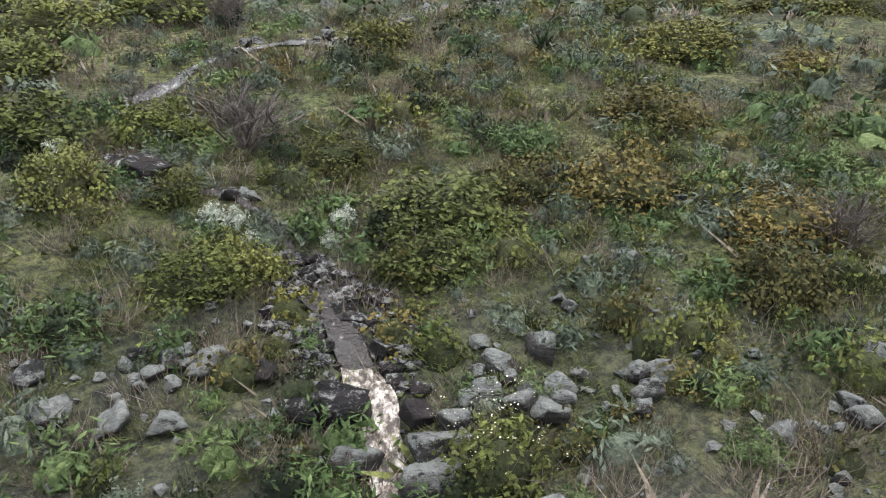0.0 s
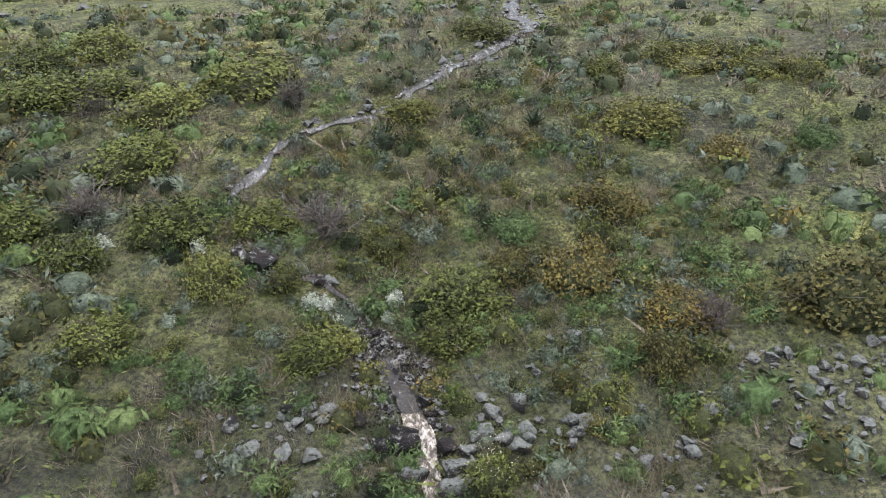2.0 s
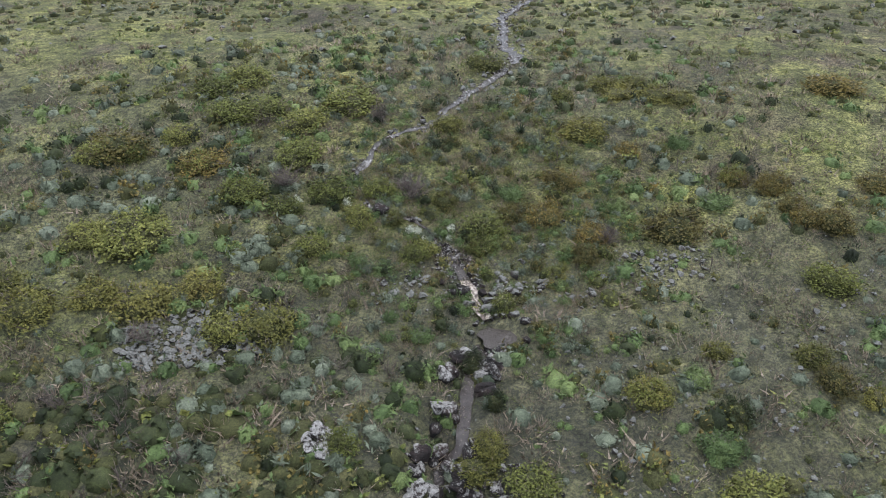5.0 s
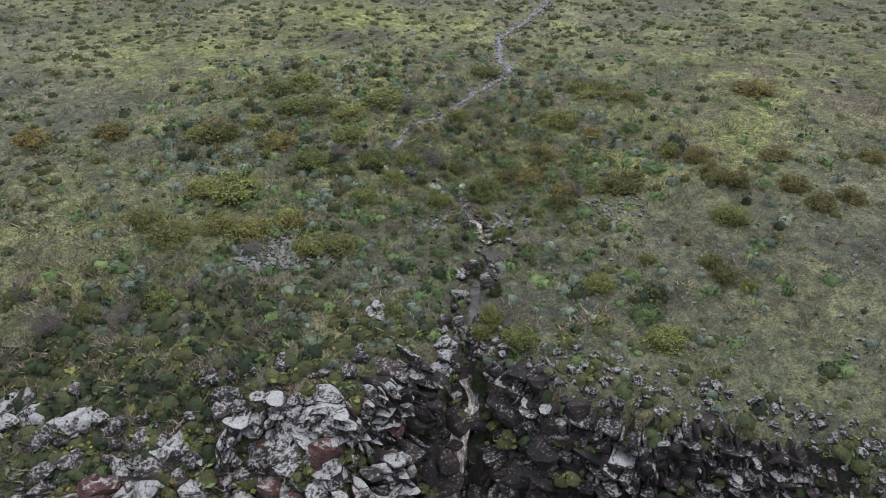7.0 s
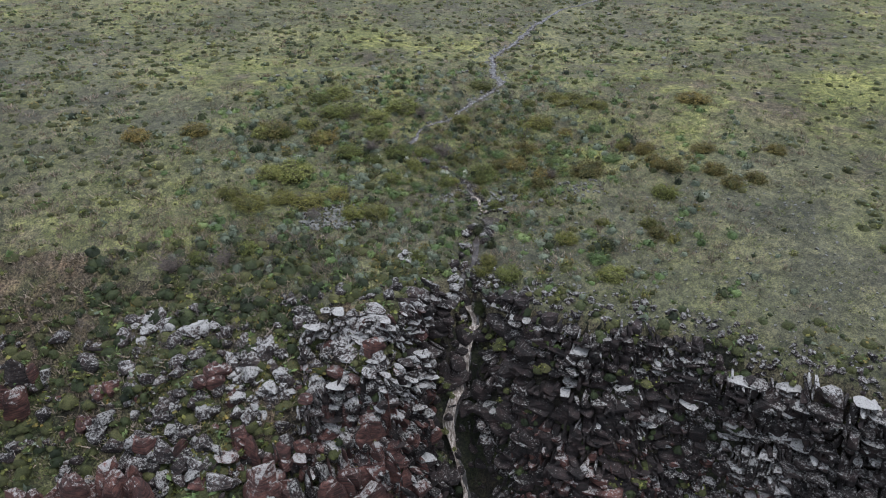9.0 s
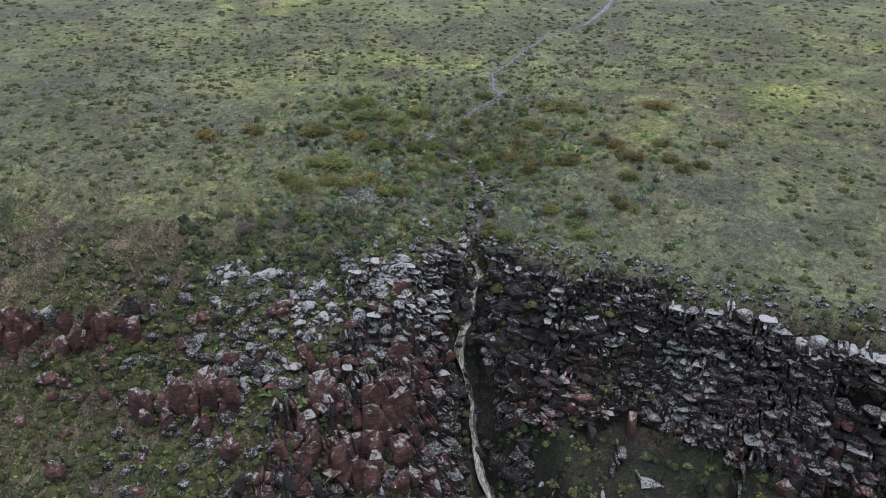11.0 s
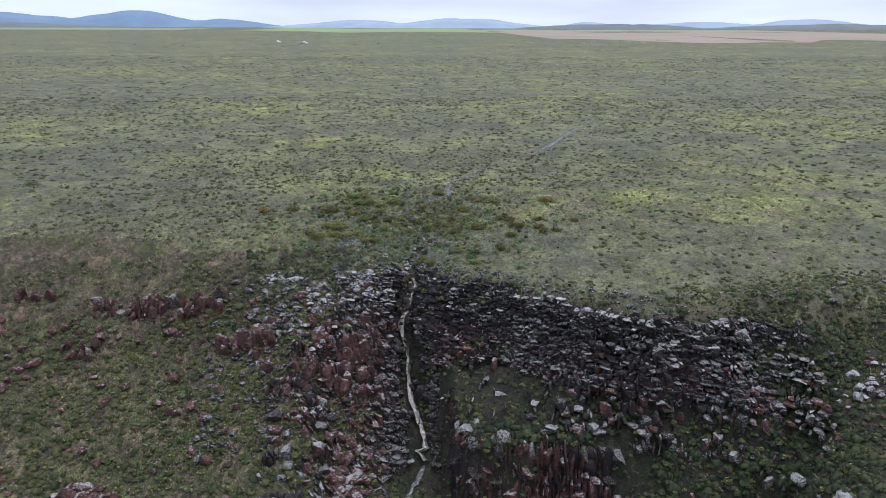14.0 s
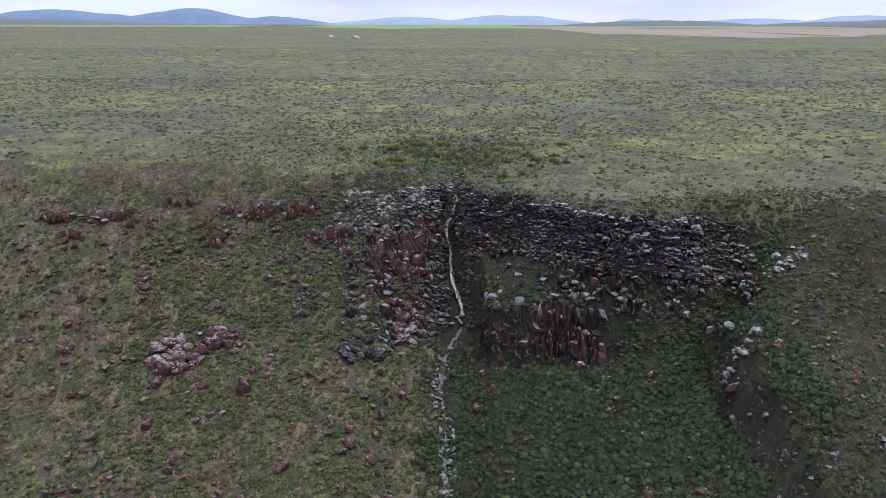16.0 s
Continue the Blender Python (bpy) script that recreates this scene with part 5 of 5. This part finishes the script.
FLAT_GREEN = [(23, 18, 13), (14, 26, 7), (15, -11, 9), (28, -2, 13), (45, 12, 18), (72, 20, 24), (40, -22, 12), (64, -15, 18), (-3.4, -3, 1.8), (5.6, -5.5, 2.2), (4, 24, 3)]


def scrub(name, mix, level, x0, x1, y0, y1, count, low, high, label, seed, thin_green=0.0, where=None, power=1.6, tall=1.0, lift=0.0):
    """Scrub of the kinds named in mix, with their shares, strewn over a stretch of the land: one mesh for each kind."""
    r = np.random.RandomState(seed)
    kinds, share = list(mix), np.cumsum(list(mix.values()))
    batch = {k: ([], [], [], [0], []) for k in kinds}
    px, py = r.uniform(x0, x1, count), r.uniform(y0, y1, count)
    clumps = lumps(px, py, 6, 31) * 0.5 + lumps(px, py, 2.2, 32) * 0.5
    picks = np.minimum(r.rand(count) * 0.7 + (lumps(px, py, 9, 33) * 0.5 + 0.5) * 0.3, 0.999)
    heights = ground_at(px, py)
    for x, y, clump, pick, foot in zip(px, py, clumps, picks, heights):
        kind_name = kinds[int(np.searchsorted(share / share[-1], pick))]
        wide = low + (high - low) * r.rand() ** power
        if kind_name not in ("grass", "straw"):
            if r.rand() > 0.65 + 0.5 * clump:
                continue
            if thin_green and any(math.hypot(x - a, y - b) < c for a, b, c in FLAT_GREEN) and r.rand() < thin_green:
                continue
        if -10 < x < 76 and -15 < y < 156 and not free_of_water(x, y):
            continue
        if where is not None and not where(x, y, r):
            continue
        pool = CROWNS[kind_name][level]
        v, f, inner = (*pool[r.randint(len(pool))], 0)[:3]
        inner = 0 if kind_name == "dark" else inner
        a = r.uniform(0, 6.28)
        c, s = math.cos(a), math.sin(a)
        up = min(wide, 0.7 + wide * 0.4) * tall * r.uniform(0.8, 1.2)
        vv = np.stack([(v[:, 0] * c - v[:, 1] * s) * wide, (v[:, 0] * s + v[:, 1] * c) * wide, v[:, 2] * up], 1)
        vv += (x, y, foot - 0.03 * wide + lift)
        vs, fs, ts, base, ins = batch[kind_name]
        vs.append(vv)
        fs.append(f + base[0])
        ts.append(np.full(len(v), r.rand()))
        ins.append(np.arange(len(f)) < inner)
        base[0] += len(v)
    for kind_name, (vs, fs, ts, _, ins) in batch.items():
        if vs:
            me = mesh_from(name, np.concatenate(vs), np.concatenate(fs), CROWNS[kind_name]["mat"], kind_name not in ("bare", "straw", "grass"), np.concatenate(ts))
            me.materials.append(CROWN_SHADE)
            # Cores of strewn scrub carry the same painted shade.
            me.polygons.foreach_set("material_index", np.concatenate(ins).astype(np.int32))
            thing(name, me, LABELS[kind_name].replace("clump", "clumps") + ", " + label, "scrub", kind="stuff")


NEAR_MIX = {"olive": 0.22, "yellow": 0.03, "rusty": 0.07, "fresh": 0.19, "grey": 0.26, "dark": 0.09, "bare": 0.14}


def on_top(x, y, r):
    return y > float(np.interp(x, cut[:, 0], cut[:, 1])) + 0.5


PLAIN_MIX = {"olive": 0.24, "yellow": 0.05, "rusty": 0.12, "fresh": 0.14, "grey": 0.34, "dark": 0.05, "bare": 0.06}
def thick_share(x, y):
    """How thick the growth beside the stream is, dying out unevenly away from it."""
    return 1.3 - 1.15 * (((x - 0.7) / 11.2) ** 2 + ((y - 4) / 13) ** 2) - 0.2 * float(lumps(x, y, 6, 64))


def slope_share(x, y):
    return 1.5 - 1.2 * (((x - 1) / 31) ** 2 + ((y - 4) / 28) ** 2) - 0.2 * float(lumps(x, y, 9, 65))


scrub("scrub", NEAR_MIX, "mid", -10.5, 12, -9, 17, 2500, 0.35, 1.5, "thick beside the stream", 1, 0.6, lambda x, y, r: r.rand() < thick_share(x, y), tall=1.2)
scrub("scrub", NEAR_MIX, "small", -30, 32, -24, 32, 7000, 0.4, 1.8, "over the slope above the falls", 2, 0.55, lambda x, y, r: thick_share(x, y) < 0.75 * r.rand() + 0.1 and r.rand() < slope_share(x, y) and on_top(x, y, r), tall=1.2)
scrub("scrub", PLAIN_MIX, "far", -90, 100, -40, 85, 19000, 0.4, 1.9, "across the plateau", 3, 0.6,
      lambda x, y, r: not (-30 < x < 32 and -24 < y < 32) and r.rand() < 1.0 - 0.75 * min(max((math.hypot(x, y) - 30) / 65, 0), 1) and on_top(x, y, r))
scrub("scrub", PLAIN_MIX, "dot", -280, 300, -30, 240, 22000, 0.6, 2.8, "farther across the plateau", 4, 0, lambda x, y, r: abs(x) < 130 + y * 0.8 and (y > 80 or x < -88 or x > 98) and on_top(x, y, r))
scrub("scrub", PLAIN_MIX, "dot", -600, 600, 220, 700, 15000, 1.0, 5.0, "far across the plateau", 16, 0, lambda x, y, r: abs(x) < 90 + y * 0.8, tall=0.7)
# Half grey kinds here: their colour paints the haze over the plain.
scrub("scrub", {"olive": 0.25, "rusty": 0.1, "grey": 0.5, "dark": 0.15}, "dot", -1700, 1700, 650, 2300, 9000, 4, 16, "on the far plain", 5, 0, lambda x, y, r: abs(x) < 150 + y * 0.75, tall=0.35)
scrub("grass_tufts", {"grass": 0.55, "straw": 0.45}, "mid", -10.5, 12, -9, 17, 3800, 0.45, 1.1, "between the shrubs", 6, 0, lambda x, y, r: r.rand() < thick_share(x, y))
scrub("grass_tufts", {"grass": 0.58, "straw": 0.42}, "small", -30, 32, -24, 32, 5200, 0.5, 1.3, "over the slope", 7, 0, lambda x, y, r: thick_share(x, y) < 0.75 * r.rand() + 0.1 and r.rand() < slope_share(x, y) and on_top(x, y, r))
scrub("grass_tufts", {"grass": 0.6, "straw": 0.4}, "far", -80, 90, -36, 75, 6000, 0.7, 1.7, "across the plateau", 8, 0, on_top)
RAVINE_FINE = resampled(RAVINE, 1.0)
SLOPE_MIX = {"olive": 0.36, "rusty": 0.13, "fresh": 0.12, "yellow": 0.12, "grey": 0.13, "dark": 0.07, "bare": 0.07}
scrub("scrub", SLOPE_MIX, "far", -80, -5, -84, -20, 6500, 0.6, 2.7, "large on the western slope", 22, 0, lambda x, y, r: steep_at(x, y) < 0.85 and x < -9 + 3 * r.normal(), power=2.2, tall=1.1)
scrub("scrub", SLOPE_MIX, "dot", -125, -5, -104, -9, 9500, 0.5, 2.1, "on the western slope", 9, 0, lambda x, y, r: steep_at(x, y) < 0.85 or r.rand() < 0.5)
scrub("scrub", {"fresh": 0.3, "dark": 0.3, "olive": 0.4}, "far", -6, 62, -47, -11, 4200, 0.4, 1.6, "along the rim above the cliff", 20, 0, lambda x, y, r: -2 < by_rim(x, y) < 3.5 + 2 * r.normal())
scrub("scrub", {"olive": 0.4, "rusty": 0.2, "fresh": 0.3, "dark": 0.1}, "far", 42, 80, -66, -32, 2200, 0.5, 1.8, "at the head of the side ravine", 21)
scrub("scrub", {"olive": 0.33, "rusty": 0.14, "fresh": 0.18, "grey": 0.1, "dark": 0.25}, "far", -48, -6, -42, -13, 2800, 0.5, 1.8, "between the rocks of the western slope", 17)
scrub("scrub", {"dark": 0.55, "bare": 0.25, "olive": 0.1, "fresh": 0.1}, "far", -34, -12, -20, -9, 520, 0.8, 2.3, "dark thicket under the rim", 10)
scrub("scrub", {"dark": 0.86, "olive": 0.08, "rusty": 0.06}, "far", -16, 62, -96, -40, 7500, 0.7, 3.0, "filling the valley floor", 23, 0, lambda x, y, r: steep_at(x, y) < 0.8 and x > -7 + 4 * r.normal() + 4 * float(lumps(x, y, 8, 66)), power=1.8, tall=1.15)
scrub("scrub", {"dark": 0.8, "olive": 0.12, "rusty": 0.08}, "dot", -16, 68, -110, -37, 7000, 0.6, 2.0, "low on the valley floor", 11, 0, lambda x, y, r: steep_at(x, y) < 0.8 and x > -7 + 4 * r.normal() + 4 * float(lumps(x, y, 8, 66)))
scrub("scrub", {"dark": 0.8, "olive": 0.2}, "far", 36, 72, -74, -38, 3600, 0.9, 2.6, "thick in the side ravine", 18, 0, lambda x, y, r: np.min(np.hypot(RAVINE_FINE[:, 0] - x, RAVINE_FINE[:, 1] - y) / RAVINE_FINE[:, 2]) < 1.0 + 0.3 * r.normal())
scrub("scrub", {"olive": 0.24, "rusty": 0.2, "dark": 0.56}, "dot", 52, 125, -115, -28, 6500, 0.4, 1.8, "on the valley's far flank", 12)
scrub("scrub", {"dark": 0.45, "olive": 0.3, "fresh": 0.25}, "far", -30, 56, -52, -15, 3600, 0.5, 1.6, "on ledges of the cliff", 13, 0, lambda x, y, r: steep_at(x, y) > 0.2, lift=1.0)
scrub("scrub", {"dark": 0.55, "olive": 0.3, "rusty": 0.15}, "far", 1, 56, -54, -20, 2600, 0.5, 1.7, "on the benches below the cliff", 19, 0, lambda x, y, r: steep_at(x, y) < 0.5 and not on_top(x, y + 3, r))
scrub("grass_tufts", {"straw": 0.9, "grass": 0.1}, "far", -100, -8, -24, 14, 5200, 0.7, 1.5, "brown along the western rim", 24, 0, lambda x, y, r: y < -3 + 6 * r.normal() + 4 * float(lumps(x, y, 12, 62)) and x < -14 + 5 * r.normal())
scrub("grass_tufts", {"straw": 0.8, "grass": 0.2}, "far", -125, -5, -85, -8, 4000, 0.8, 1.8, "on the western slope", 14, 0, lambda x, y, r: steep_at(x, y) < 0.7)
scrub("grass_tufts", {"straw": 0.85, "grass": 0.15}, "far", 50, 125, -115, -28, 2200, 0.8, 1.8, "on the valley's far flank", 15)

# ---- distance ----
def strip(name, x0, x1, y0, y1, mat, label, lift=1.5, seed=0):
    """A field on the far plain, a thin sheet with uneven edges."""
    k = np.linspace(0, 1, 25)
    xs = x0 + (x1 - x0) * k
    low = y0 + lumps(xs, xs * 0, 190, seed) * (y1 - y0) * 0.22
    high = y1 + lumps(xs, xs * 0 + 9, 240, seed) * (y1 - y0) * 0.25
    v = np.concatenate([np.stack([xs, low, ground_at(xs, low) + lift], 1), np.stack([xs, high, ground_at(xs, high) + lift], 1)])
    a = np.arange(24)
    thing(name, mesh_from(name, v, np.stack([a, a + 1, a + 26, a + 25], 1), mat), label, "field", kind="structure")


FIELD_GREEN = plain("field_green", (0.20, 0.27, 0.09), spread=0.15)
FIELD_TAN = plain("field_tan", (0.27, 0.21, 0.155), spread=0.15)
FIELD_LIGHT = plain("field_light", (0.22, 0.24, 0.14), spread=0.15)
strip("field", -620, 320, 2700, 4100, FIELD_GREEN, "pale green field on the far plain", 0.4, 1)
strip("field", 330, 1700, 1500, 2900, FIELD_TAN, "tan ploughed field on the far plain", 0.4, 2)
strip("field", 300, 1700, 2900, 3600, FIELD_LIGHT, "light field near the horizon", 0.4, 3)
strip("field", -2200, -900, 3000, 3800, FIELD_LIGHT, "light green field near the horizon", 0.4, 4)


def hills(name, y, colour, label, *humps):
    """A range of far hills: a ridge with slopes to both sides."""
    xs = np.linspace(-4300, 4300, 173)
    top = np.zeros(173)
    for at, wide, high in humps:
        top = np.maximum(top, high * np.exp(-(((xs - at) / wide) ** 2)))
    top = top + np.maximum(top, 4) * 0.10 * lumps(xs, xs * 0, 130, len(name)) + lumps(xs, xs * 0, 45, 3) * np.minimum(top, 30) * 0.06
    rows = [np.stack([xs, np.full(173, y + d), -12 + (top + 12) * f], 1) for d, f in ((-260, 0), (-110, 0.62), (0, 1), (150, 0.2))]
    a = np.arange(172)
    faces = np.concatenate([np.stack([k * 173 + a, k * 173 + a + 1, (k + 1) * 173 + a + 1, (k + 1) * 173 + a], 1) for k in range(3)])
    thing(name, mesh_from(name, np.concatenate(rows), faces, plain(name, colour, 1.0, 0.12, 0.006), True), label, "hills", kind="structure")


# The pale blue and grey put the haze of distance into the hills' colour.
hills("hills_blue", 4550, (0.15, 0.215, 0.30), "distant mountain range under cloud, painted blue with haze", (-1560, 420, 92), (-2350, 600, 86), (-1050, 300, 50), (-3300, 500, 98))
hills("hills_grey", 4420, (0.27, 0.33, 0.40), "hills on the horizon, haze painted in as pale grey-blue", (-250, 380, 48), (350, 420, 60), (1080, 180, 44), (1750, 520, 44), (2400, 420, 62))
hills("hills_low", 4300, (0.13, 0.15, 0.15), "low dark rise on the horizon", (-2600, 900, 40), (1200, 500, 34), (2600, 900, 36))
SPECK = plain("pale_speck", (0.55, 0.54, 0.52), scale=0.5)
for x, y in ((-225, 1290), (-170, 1165), (-163, 1172)):
    set_stone("pale_rock", BLOCKS, SPECK, x, y, 9, rng, label="pale building or rock far off on the plain", group="pale specks on the plain", stretch=(1.6, 0.6, 0.4))
